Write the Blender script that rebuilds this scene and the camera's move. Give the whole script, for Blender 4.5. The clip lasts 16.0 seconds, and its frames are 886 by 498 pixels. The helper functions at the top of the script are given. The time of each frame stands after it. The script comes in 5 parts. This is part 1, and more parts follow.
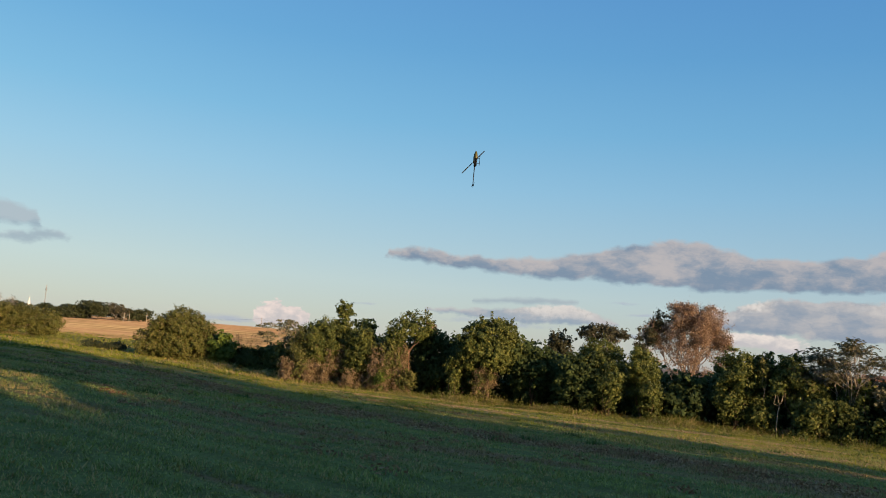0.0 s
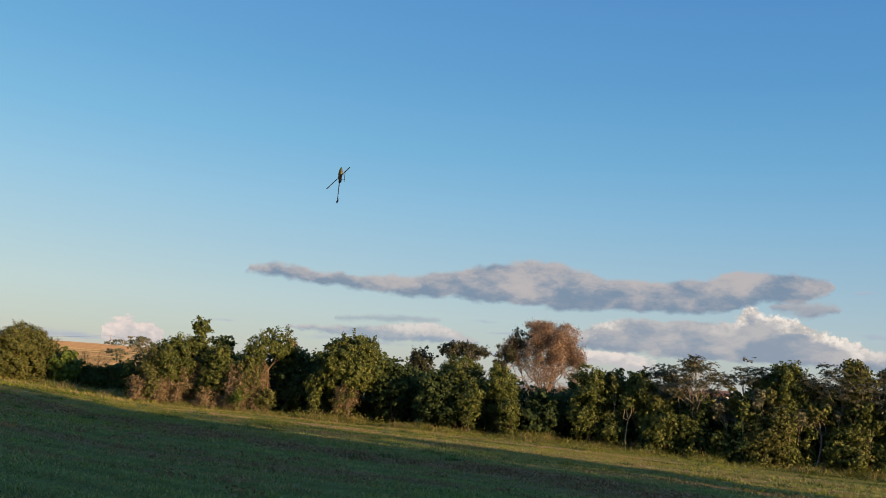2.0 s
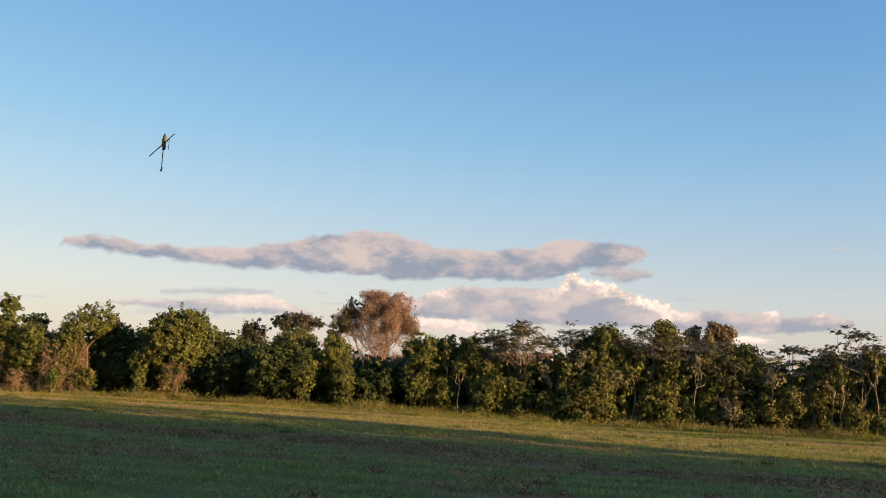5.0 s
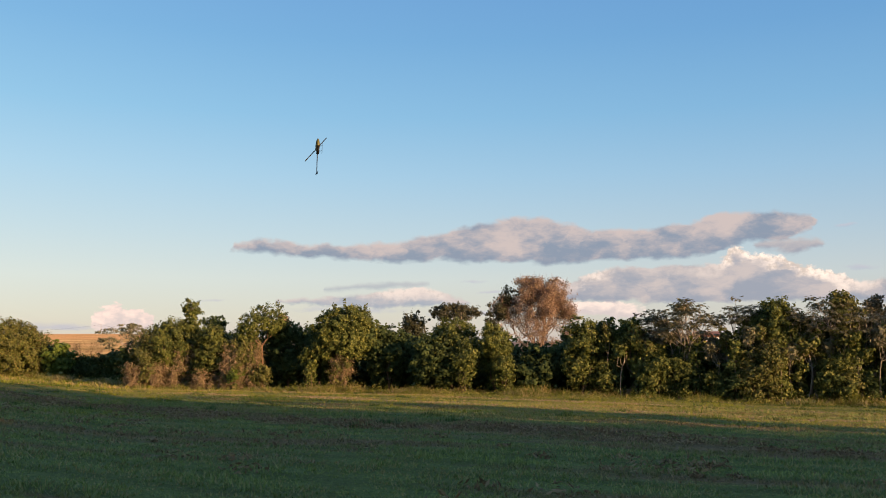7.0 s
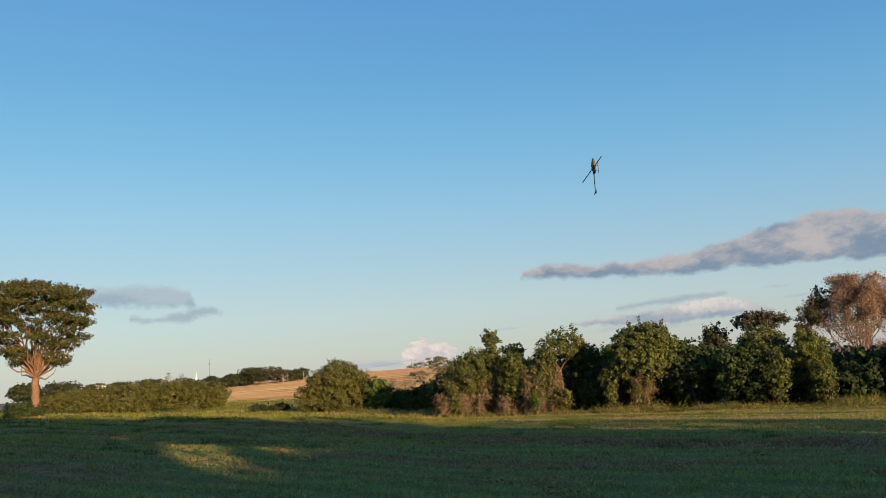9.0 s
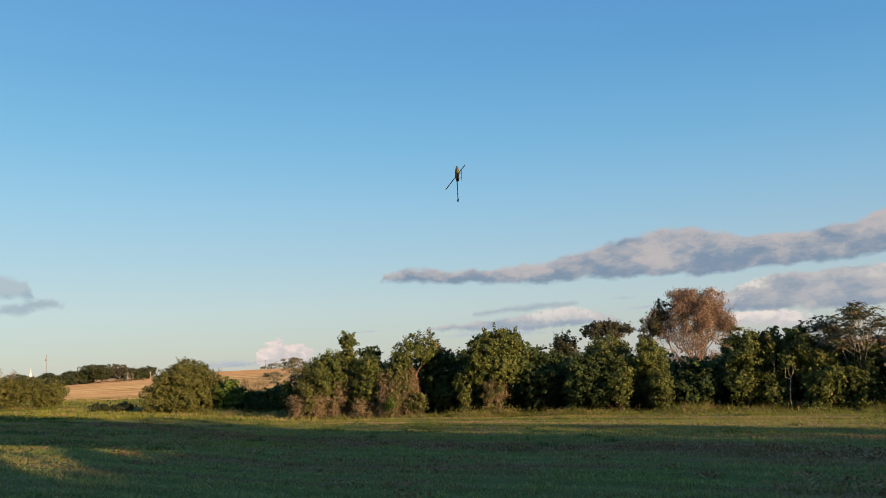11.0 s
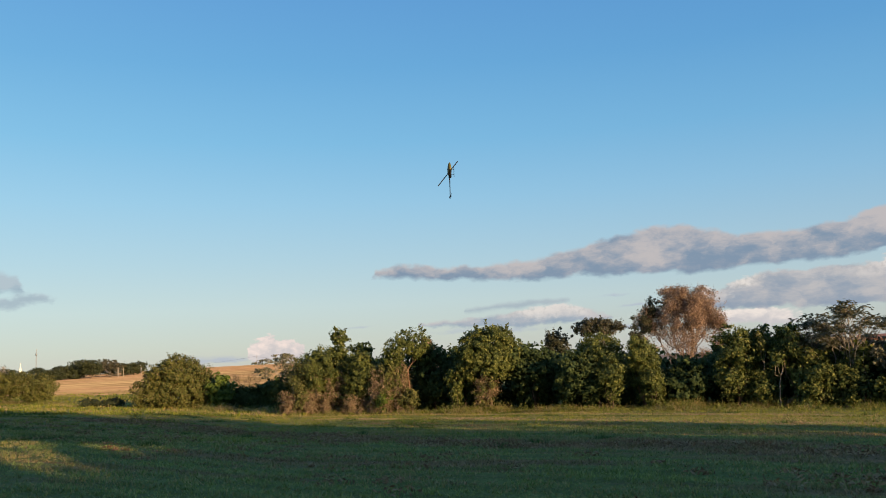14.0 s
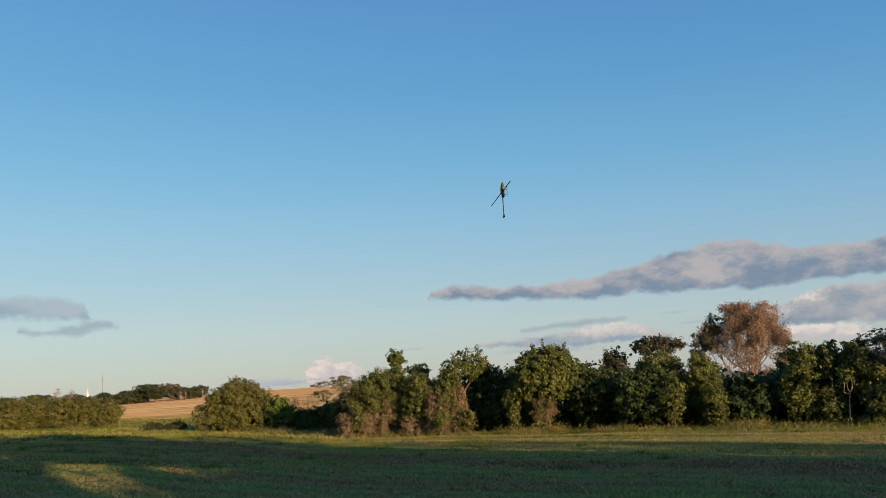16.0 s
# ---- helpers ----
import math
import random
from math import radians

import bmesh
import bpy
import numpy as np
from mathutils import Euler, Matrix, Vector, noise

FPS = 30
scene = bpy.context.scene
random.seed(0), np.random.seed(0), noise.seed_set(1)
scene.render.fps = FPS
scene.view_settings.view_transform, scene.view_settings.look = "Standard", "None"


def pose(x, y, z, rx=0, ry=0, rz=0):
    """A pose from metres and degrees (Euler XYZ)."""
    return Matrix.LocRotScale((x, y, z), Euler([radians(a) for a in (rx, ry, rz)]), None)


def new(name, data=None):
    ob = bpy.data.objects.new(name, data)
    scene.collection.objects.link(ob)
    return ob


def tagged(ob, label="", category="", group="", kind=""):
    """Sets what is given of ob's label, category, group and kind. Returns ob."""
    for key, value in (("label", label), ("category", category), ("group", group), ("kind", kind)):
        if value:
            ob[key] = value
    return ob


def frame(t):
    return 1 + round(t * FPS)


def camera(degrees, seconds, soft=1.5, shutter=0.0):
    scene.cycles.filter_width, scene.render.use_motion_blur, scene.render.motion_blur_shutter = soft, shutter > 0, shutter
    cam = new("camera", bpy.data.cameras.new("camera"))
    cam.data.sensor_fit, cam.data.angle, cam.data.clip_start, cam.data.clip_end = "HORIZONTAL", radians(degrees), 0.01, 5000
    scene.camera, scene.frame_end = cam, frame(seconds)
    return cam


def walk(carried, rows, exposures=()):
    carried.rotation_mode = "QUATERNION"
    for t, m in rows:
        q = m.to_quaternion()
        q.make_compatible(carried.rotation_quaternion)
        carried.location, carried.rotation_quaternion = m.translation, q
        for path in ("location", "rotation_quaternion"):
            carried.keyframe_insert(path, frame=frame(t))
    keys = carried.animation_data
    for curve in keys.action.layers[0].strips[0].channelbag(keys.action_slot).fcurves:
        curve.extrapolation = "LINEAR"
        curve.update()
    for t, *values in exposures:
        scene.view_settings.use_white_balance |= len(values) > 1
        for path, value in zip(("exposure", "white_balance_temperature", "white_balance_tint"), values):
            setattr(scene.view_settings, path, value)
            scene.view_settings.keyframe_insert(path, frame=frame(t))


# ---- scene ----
# ---------- camera: one person standing still, turning ----------
EYE = 1.7
cam = camera(55.84, 16.0, soft=0.7)
# seconds, yaw, pitch, roll
TURNS = [
    (0.0, 0.0, 6.67, -4.66), (0.5, -0.71, 7.03, -4.69), (1.0, -1.68, 7.28, -4.93), (1.5, -3.9, 7.84, -4.98),
    (2.0, -9.4, 8.59, -4.43), (2.5, -10.86, 8.95, -4.75), (3.0, -14.86, 9.29, -4.15), (3.5, -17.22, 9.2, -3.8),
    (4.0, -18.98, 8.14, -3.41), (4.2, -19.3, 7.86, -3.25), (5.3, -21.0, 7.05, -2.1), (6.3, -20.71, 6.51, -0.88),
    (6.5, -19.83, 6.18, -0.2), (7.0, -9.86, 6.08, 0.1), (7.5, 1.03, 6.31, 1.08), (8.0, 8.11, 7.8, 3.0),
    (8.2, 8.65, 7.99, 3.62), (9.2, 10.3, 8.3, 4.0), (10.0, 6.6, 8.2, 3.7), (10.3, 4.01, 8.11, 3.47),
    (10.5, 2.19, 7.98, 3.28), (11.0, 0.45, 7.88, 2.86), (11.5, -0.87, 7.76, 2.73), (12.0, -1.86, 7.64, 2.77),
    (12.5, -2.39, 7.57, 2.73), (13.0, -2.29, 7.64, 2.63), (13.5, -1.91, 7.69, 2.52), (14.0, -0.13, 7.61, 2.64),
    (14.5, 1.14, 7.56, 3.26), (15.0, 2.57, 7.58, 4.01), (15.5, 3.49, 8.66, 3.65), (16.0, 3.73, 9.21, 3.25),
]
# seconds, stops, white balance
LIGHTING = [(0.0, 0.54, 6500, 10), (3.0, 0.52, 6500, 10), (3.5, 0.66, 7100, 17), (4.0, 0.8, 7450, 21), (4.2, 0.86, 7550, 22), (6.5, 0.9, 7650, 22), (7.0, 0.8, 7300, 19),
            (7.5, 0.6, 6700, 12), (8.0, 0.54, 6500, 10), (10.5, 0.56, 6500, 10), (13.0, 0.61, 6500, 10), (14.5, 0.62, 6500, 10), (15.5, 0.53, 6500, 10), (16.0, 0.46, 6500, 10)]
walk(cam, [(t, pose(0, 0, EYE, 90 + p, r, y)) for t, y, p, r in TURNS], LIGHTING)

# ---------- sun and sky ----------
SUN_FROM = -142.0          # bearing of the sun, degrees to the left of straight ahead
SUN_UP = 8.0
sun = new("sun", bpy.data.lights.new("sun", "SUN"))
sun.data.energy, sun.data.angle, sun.data.color = 5.0, radians(0.55), (1.0, 0.68, 0.36)
sun_way = Vector((-math.sin(radians(SUN_FROM)) * math.cos(radians(SUN_UP)), math.cos(radians(SUN_FROM)) * math.cos(radians(SUN_UP)), math.sin(radians(SUN_UP))))
sun.matrix_world = Matrix.Translation((0, 0, 60)) @ sun_way.to_track_quat("Z", "Y").to_matrix().to_4x4()

world = bpy.data.worlds.new("sky")
scene.world = world
world.use_nodes = True
SKY_STRENGTH = 0.13
DIM = 0.7                  # the sky against the sun


class Graph:
    """Short hand for a node tree."""

    def __init__(self, tree):
        self.tree = tree
        tree.nodes.clear()

    def node(self, kind, **settings):
        n = self.tree.nodes.new(kind)
        for key, value in settings.items():
            setattr(n, key, value)
        return n

    def put(self, socket, value):
        if isinstance(value, bpy.types.NodeSocket):
            self.tree.links.new(value, socket)
        elif value is not None:
            socket.default_value = value

    def math(self, op, a, b=None, c=None, clamp=False):
        n = self.node("ShaderNodeMath", operation=op, use_clamp=clamp)
        for s, v in zip(n.inputs, (a, b, c)):
            self.put(s, v)
        return n.outputs[0]

    def vec(self, op, a, b=None, scale=None):
        n = self.node("ShaderNodeVectorMath", operation=op)
        self.put(n.inputs[0], a)
        self.put(n.inputs[1], b)
        if scale is not None:
            self.put(n.inputs["Scale"], scale)
        return n.outputs["Value"] if op in ("LENGTH", "DOT_PRODUCT", "DISTANCE") else n.outputs[0]

    def noise(self, vector, scale, detail=4.0, rough=0.55, dims="3D"):
        n = self.node("ShaderNodeTexNoise", noise_dimensions=dims)
        self.put(n.inputs["Vector"], vector)
        n.inputs["Scale"].default_value, n.inputs["Detail"].default_value, n.inputs["Roughness"].default_value = scale, detail, rough
        return n.outputs["Fac"]

    def ramp(self, value, lo, hi, to_lo=0.0, to_hi=1.0, smooth=True):
        n = self.node("ShaderNodeMapRange", interpolation_type="SMOOTHSTEP" if smooth else "LINEAR")
        self.put(n.inputs["Value"], value)
        for key, v in (("From Min", lo), ("From Max", hi), ("To Min", to_lo), ("To Max", to_hi)):
            self.put(n.inputs[key], v)
        return n.outputs["Result"]

    def mix(self, fac, a, b, blend="MIX"):
        n = self.node("ShaderNodeMix", data_type="RGBA", blend_type=blend)
        self.put(n.inputs["Factor"], fac)
        sockets = [s for s in n.inputs if s.type == "RGBA"]
        for s, v in zip(sockets, (a, b)):
            self.put(s, (*v, 1) if isinstance(v, tuple) and len(v) == 3 else v)
        return [s for s in n.outputs if s.type == "RGBA"][0]


# sky light by height in degrees
HAZE = [(0, (0.57, 0.575, 0.53)), (60, (0.12, 0.3, 0.62)), (1.5, (0.575, 0.63, 0.575)), (4, (0.55, 0.672, 0.675)), (7, (0.448, 0.642, 0.73)), (11, (0.33, 0.598, 0.785)),
        (15, (0.222, 0.522, 0.775)), (20, (0.152, 0.427, 0.73)), (26, (0.12, 0.35, 0.69))]
# cloud banks: bearing, underside, top in degrees, and how white the sunlit rim is
BAND = [(4.5, 6.05, 6.35, 0), (2.5, 5.78, 6.55, 0), (0.2, 5.56, 6.4, 0), (-3.0, 5.44, 6.35, 0), (-4.7, 5.33, 6.35, 0), (-6.4, 5.21, 6.6, 0), (-9.7, 5.42, 7.05, 0),
        (-11.4, 5.26, 7.6, 0), (-13.2, 5.2, 7.95, 0), (-14.9, 5.2, 8.27, 0), (-16.7, 5.15, 8.2, 0), (-18.4, 5.1, 7.65, 0), (-20.3, 5.2, 7.3, 0), (-22.4, 5.2, 7.22, 0),
        (-24.3, 5.25, 7.15, 0), (-26.2, 5.3, 7.5, 0), (-28.1, 5.6, 8.05, 0), (-30.0, 6.2, 8.02, 0), (-31.9, 6.15, 8.0, 0), (-33.7, 6.9, 7.6, 0)]
LUMP = [(-30.5, 5.65, 5.94, 0), (-31.6, 5.47, 6.26, 0), (-32.7, 5.38, 6.34, 0), (-33.8, 5.55, 6.19, 0), (-34.5, 5.8, 5.98, 0)]
BANK = [(-17.7, 3.1, 3.58, 0.2), (-18.6, 2.65, 3.62, 0.1), (-20.2, 2.57, 4.35, 0.6), (-22.0, 2.4, 4.6, 0.1), (-25.4, 2.25, 4.75, 0.1), (-27.9, 2.29, 4.68, 0.3), (-28.7, 2.3, 5.3, 1), (-29.2, 2.36, 5.9, 1),
        (-30.1, 2.32, 5.3, 1), (-32.0, 2.42, 5.2, 1), (-33.0, 2.38, 4.5, 0.9), (-33.8, 2.41, 4.4, 1), (-34.9, 2.38, 3.8, 1), (-36.5, 2.36, 3.4, 0.5), (-38.2, 2.18, 3.63, 0.1), (-41.2, 2.2, 3.3, 0.05),
        (-41.9, 2.23, 3.6, 0.9), (-42.6, 2.28, 3.15, 0), (-44.2, 2.4, 3.2, 0), (-44.8, 2.44, 3.5, 0.6), (-45.6, 2.5, 3.2, 0.2), (-46.5, 2.65, 3.1, 0.1)]
HEAP = [(1.4, 2.39, 2.52, 0), (-2.2, 2.24, 2.65, 0), (-4.3, 2.09, 2.8, 0.1), (-5.7, 2.1, 3.1, 0.45), (-7.6, 2.16, 3.3, 0.5), (-9.3, 2.24, 3.25, 0.4), (-10.5, 2.31, 2.77, 0), (-11.4, 2.37, 2.54, 0)]
VEIL = [(-2.0, 3.22, 3.39, 0), (-4.9, 3.28, 3.68, 0), (-7.2, 3.45, 3.82, 0), (-8.7, 3.59, 3.73, 0)]
GREY = [(34.5, 5.95, 6.6, 0), (31.0, 5.5, 6.75, 0), (28.7, 5.3, 6.7, 0), (26.8, 5.25, 6.4, 0), (26.2, 5.2, 5.5, 0)]
GREY_BELOW = [(30.2, 4.5, 4.75, 0), (28.3, 4.46, 4.8, 0), (27.1, 4.35, 5.1, 0), (25.7, 4.6, 5.25, 0), (24.7, 4.71, 4.96, 0)]
# lesser clouds: bearing, height, half width, half height, in degrees
TOWERS = [(-20.6, 1.95, 1.9, 0.5), (-22.2, 1.7, 1.5, 0.5), (-19.2, 2.1, 1.0, 0.45), (-40.7, 1.66, 1.2, 0.32), (-17.5, 3.65, 0.5, 0.42)]
PUFFS = [(11.7, 1.4, 0.75, 0.75), (10.7, 1.35, 0.8, 0.62), (9.9, 1.1, 0.75, 0.6), (12.3, 1.1, 0.5, 0.6)]
STREAKS = [(-11.97, 3.86, 1.36, 0.12), (-13.51, 3.11, 1.55, 0.12), (5.28, 2.48, 1.16, 0.12), (-3.5, 1.9, 5.0, 0.25), (-13.0, 1.7, 4.5, 0.3),
           (-45.88, 7.51, 1.55, 0.16), (-36.5, 4.3, 1.2, 0.2), (-35.6, 6.9, 0.8, 0.14), (14.5, 0.7, 3.5, 0.3)]


def cloud_group(name, lumps, grain, rough, stretch, billow):
    """A node group: bearing and height in degrees in, how thick the cloud is there out."""
    tree = bpy.data.node_groups.new(name, "ShaderNodeTree")
    g = Graph(tree)
    tree.interface.new_socket("Place", in_out="INPUT", socket_type="NodeSocketVector")
    tree.interface.new_socket("Thickness", in_out="OUTPUT", socket_type="NodeSocketFloat")
    place = g.node("NodeGroupInput").outputs[0]
    body = None
    for a, e, w, h in lumps:
        away = g.vec("LENGTH", g.vec("MULTIPLY", g.vec("SUBTRACT", place, (a, e, 0.0)), (1 / w, 1 / h, 0.0)))
        lump = g.math("MULTIPLY", g.math("SUBTRACT", 1.25, away), min(1.0, 0.55 + 0.35 * h))
        body = lump if body is None else g.math("SMOOTH_MAX", body, lump, 0.25)
    n = g.noise(g.vec("MULTIPLY", place, (1.0, stretch, 1.0)), grain, 6.0, rough)
    thick = g.math("ADD", body, g.math("MULTIPLY", g.math("SUBTRACT", n, 0.5), billow))
    g.put(g.node("NodeGroupOutput").inputs[0], thick)
    return tree


def build_sky():
    g = Graph(world.node_tree)
    way = g.vec("NORMALIZE", g.node("ShaderNodeTexCoord").outputs["Generated"])
    parts = g.node("ShaderNodeSeparateXYZ")
    g.put(parts.inputs[0], way)
    bearing = g.math("MULTIPLY", g.math("ARCTAN2", g.math("MULTIPLY", parts.outputs[0], -1.0), parts.outputs[1]), 180 / math.pi)
    height = g.math("MULTIPLY", g.math("ARCSINE", parts.outputs[2]), 180 / math.pi)
    join = g.node("ShaderNodeCombineXYZ")
    g.put(join.inputs[0], bearing)
    g.put(join.inputs[1], height)
    place = join.outputs[0]
    air = g.node("ShaderNodeTexSky", sky_type="NISHITA", sun_disc=False)
    air.sun_elevation, air.sun_rotation = radians(SUN_UP), radians(-SUN_FROM)
    air.altitude, air.air_density, air.dust_density, air.ozone_density = 300, 1.0, 0.6, 2.5
    # the evening haze: pale and warm low down, clear blue above, deeper away from the sun's far side
    haze = g.node("ShaderNodeValToRGB")
    g.put(haze.inputs[0], g.math("DIVIDE", height, 60.0, clamp=True))
    stops = haze.color_ramp
    for k, (deg, c) in enumerate(HAZE):
        s = stops.elements[k] if k < 2 else stops.elements.new(deg / 60)
        s.position, s.color = deg / 60, (*c, 1)
    side = g.ramp(bearing, 32.0, -45.0, 0.0, 1.0, smooth=False)
    deeper = g.mix(side, (1.03, 1.02, 1.0), g.mix(g.ramp(height, 1.0, 14.0), (0.82, 0.825, 0.9), (0.68, 0.77, 0.87)))
    tone = g.mix(1.0, haze.outputs[0], deeper, "MULTIPLY")
    tone = g.mix(1.0, tone, (1 / SKY_STRENGTH,) * 3, "MULTIPLY")
    colour = g.mix(g.ramp(g.math("ABSOLUTE", bearing), 60.0, 120.0, 0.85, 0.3), air.outputs[0], tone)

    def layer(colour, lumps, name, grain, rough, stretch, billow, shade, lit, soft, most, push):
        group = cloud_group(name, lumps, grain, rough, stretch, billow)
        here, there = g.node("ShaderNodeGroup"), g.node("ShaderNodeGroup")
        here.node_tree = there.node_tree = group
        g.put(here.inputs[0], place)
        g.put(there.inputs[0], g.vec("ADD", place, push))
        t = here.outputs[0]
        slope = g.math("SUBTRACT", t, there.outputs[0])
        light = g.ramp(slope, -0.35, 0.85)
        cover = g.math("MULTIPLY", g.ramp(t, 0.1, 0.1 + soft), most)
        return g.mix(cover, colour, g.mix(light, shade, lit))

    def bank(colour, rows, shade, lit, white, soft, most, billow=1.0):
        """A bank of cloud between an underside and a top that change with the bearing."""
        first, last = rows[0][0] + 0.6, rows[-1][0] - 0.6
        spread = g.node("ShaderNodeValToRGB")
        g.put(spread.inputs[0], g.ramp(torn.outputs[0], first, last, smooth=False))
        marks = spread.color_ramp.elements
        marks.remove(marks[1])
        ends = [(first, rows[0][1] + 0.9, rows[0][2] - 0.9, 0)], [(last, rows[-1][1] + 0.9, rows[-1][2] - 0.9, 0)]
        for k, (a, low, high, rim) in enumerate([*ends[0], *rows, *ends[1]]):
            at = (a - first) / (last - first)
            mark = marks[0] if k == 0 else marks.new(at)
            mark.position, mark.color = at, (low / 10, high / 10, rim, 1)
        part = g.node("ShaderNodeSeparateColor")
        g.put(part.inputs[0], spread.outputs[0])
        low, high = g.math("MULTIPLY", part.outputs[0], 10.0), g.math("MULTIPLY", part.outputs[1], 10.0)
        half = g.math("MULTIPLY", g.math("SUBTRACT", high, low), 0.5)
        up = g.math("SUBTRACT", torn.outputs[1], g.math("MULTIPLY", g.math("ADD", high, low), 0.5))
        inside = g.math("SUBTRACT", half, g.math("ABSOLUTE", up))
        inside = g.math("ADD", inside, g.math("MULTIPLY", g.math("SUBTRACT", curls, 0.5), billow))
        puffy = g.ramp(up, -0.1, 0.5, 0.0, 0.9)
        inside = g.math("ADD", inside, g.math("MULTIPLY", g.math("SUBTRACT", fluff, 0.5), g.math("MULTIPLY", puffy, part.outputs[2])))
        cover = g.math("MULTIPLY", g.ramp(inside, -0.2, soft - 0.12), most)
        level = g.math("DIVIDE", up, g.math("MAXIMUM", half, 0.15))
        light = g.ramp(g.math("ADD", g.math("MULTIPLY", level, 0.5), g.math("MULTIPLY", g.math("SUBTRACT", lumps, 0.5), 5.5)), -0.75, 0.85)
        tint = g.mix(light, shade, lit)
        rim = g.ramp(g.math("ADD", g.math("SUBTRACT", high, torn.outputs[1]), g.math("MULTIPLY", g.math("SUBTRACT", curls, 0.5), 2.0)), 0.95, 0.1)
        tint = g.mix(g.math("MULTIPLY", rim, part.outputs[2]), tint, g.mix(g.ramp(g.math("ADD", lumps, g.math("MULTIPLY", g.math("SUBTRACT", fluff, 0.5), 0.8)), 0.38, 0.6), tuple(0.62 * v for v in white), white))
        return g.mix(cover, colour, tint)

    # the clouds' edges are torn and curled
    coarse, small = g.node("ShaderNodeTexNoise"), g.node("ShaderNodeTexNoise")
    for n, scale, detail, rough in ((coarse, 0.5, 3.0, 0.5), (small, 1.5, 5.0, 0.58)):
        g.put(n.inputs["Vector"], g.vec("MULTIPLY", place, (0.6, 1.0, 1.0)))
        n.inputs["Scale"].default_value, n.inputs["Detail"].default_value, n.inputs["Roughness"].default_value = scale, detail, rough
    shift = g.vec("MULTIPLY", g.vec("SUBTRACT", coarse.outputs["Color"], (0.5, 0.5, 0.5)), (1.6, 0.5, 0.0))
    shift = g.vec("ADD", shift, g.vec("MULTIPLY", g.vec("SUBTRACT", small.outputs["Color"], (0.5, 0.5, 0.5)), (1.1, 0.22, 0.0)))
    torn = g.node("ShaderNodeSeparateXYZ")
    bent = g.vec("ADD", place, shift)
    g.put(torn.inputs[0], bent)
    curls = g.noise(g.vec("MULTIPLY", place, (0.6, 1.0, 1.0)), 1.3, 5.0, 0.55)
    fluff = g.noise(place, 2.6, 5.0, 0.6)
    lumps = g.noise(g.vec("MULTIPLY", bent, (0.5, 0.9, 1.0)), 0.6, 5.0, 0.6)
    place = bent
    white = (7.2, 6.5, 5.8)
    colour = layer(colour, STREAKS, "cloud_streaks", 0.9, 0.6, 3.0, 1.2, (2.7, 3.2, 4.2), (3.3, 3.6, 4.3), 0.8, 0.7, (-0.1, 0.15, 0))
    colour = bank(colour, VEIL, (2.5, 3.05, 3.55), (2.9, 3.3, 3.7), white, 0.3, 0.75, 0.5)
    colour = bank(colour, GREY, (2.3, 3.05, 3.65), (3.2, 3.75, 4.15), white, 0.5, 0.85)
    colour = bank(colour, GREY_BELOW, (2.6, 3.25, 3.75), (3.3, 3.8, 4.2), white, 0.4, 0.8, 1.2)
    colour = layer(colour, PUFFS, "cloud_puffs", 2.0, 0.6, 1.2, 1.5, (4.4, 4.1, 4.1), (6.6, 5.5, 5.0), 0.2, 0.94, (0.2, 0.3, 0))
    colour = layer(colour, TOWERS, "cloud_towers", 1.2, 0.65, 1.2, 1.2, (4.2, 4.0, 4.1), (6.8, 6.0, 5.4), 0.3, 0.94, (0.2, 0.3, 0))
    colour = bank(colour, HEAP, (2.2, 2.75, 3.4), (3.9, 3.75, 3.8), white, 0.22, 0.92, 0.9)
    colour = bank(colour, BANK, (1.95, 2.4, 3.05), (3.7, 3.55, 3.6), white, 0.25, 0.94)
    colour = bank(colour, LUMP, (2.0, 2.3, 2.9), (3.3, 3.25, 3.4), white, 0.4, 0.85)
    colour = bank(colour, BAND, (1.5, 2.05, 2.8), (3.8, 3.5, 3.5), white, 0.3, 0.94, 0.7)
    back = g.node("ShaderNodeBackground")
    g.put(back.inputs["Color"], colour)
    back.inputs["Strength"].default_value = SKY_STRENGTH * DIM
    g.put(g.node("ShaderNodeOutputWorld").inputs[0], back.outputs[0])


build_sky()

# ---------- the lie of the land ----------
BEARINGS = (-180, -60, -47, -30, -10, 0, 10, 17, 25, 30, 36, 60, 180)
EDGE = (60, 60, 55.5, 53, 56.5, 61, 69, 85, 110, 120, 128, 128, 60)              # how far off the trees begin
DROP = (2.0, 3.8, 3.95, 4.1, 3.7, 3.5, 3.1, 2.3, 1.5, 1.3, 0.8, 0.8, 2.0)      # degrees below the eye there
FAR = (-0.4, -0.4, -0.4, -0.4, -0.2, 0.1, 0.28, 0.26, 0.05, -0.1, -0.1, -0.1, -0.4)  # degrees above the eye of the far crest
CREST = 560.0


def lie(x, y):
    """The ground's height at x, y (arrays)."""
    x, y = np.asarray(x, float), np.asarray(y, float)
    r, a = np.hypot(x, y), np.degrees(np.arctan2(-x, y))
    edge, drop, far = (np.interp(a, BEARINGS, v) for v in (EDGE, DROP, FAR))
    slope = np.tan(np.radians(drop)) - EYE / edge
    near = -slope * np.minimum(r, edge)
    z_edge, z_far = -slope * edge, EYE + CREST * np.tan(np.radians(far))
    s = np.clip((r - edge) / (CREST - edge), 0, 1)
    beyond = z_edge + (z_far - z_edge) * s ** 1.6
    past = np.maximum(r - CREST, 0)
    z = np.where(r < edge, near, beyond) - past * 0.012
    return z + 0.05 * np.sin(x * 0.31 + 1.3 * np.sin(y * 0.17)) * np.cos(y * 0.27) * np.clip(r / 12, 0, 1)


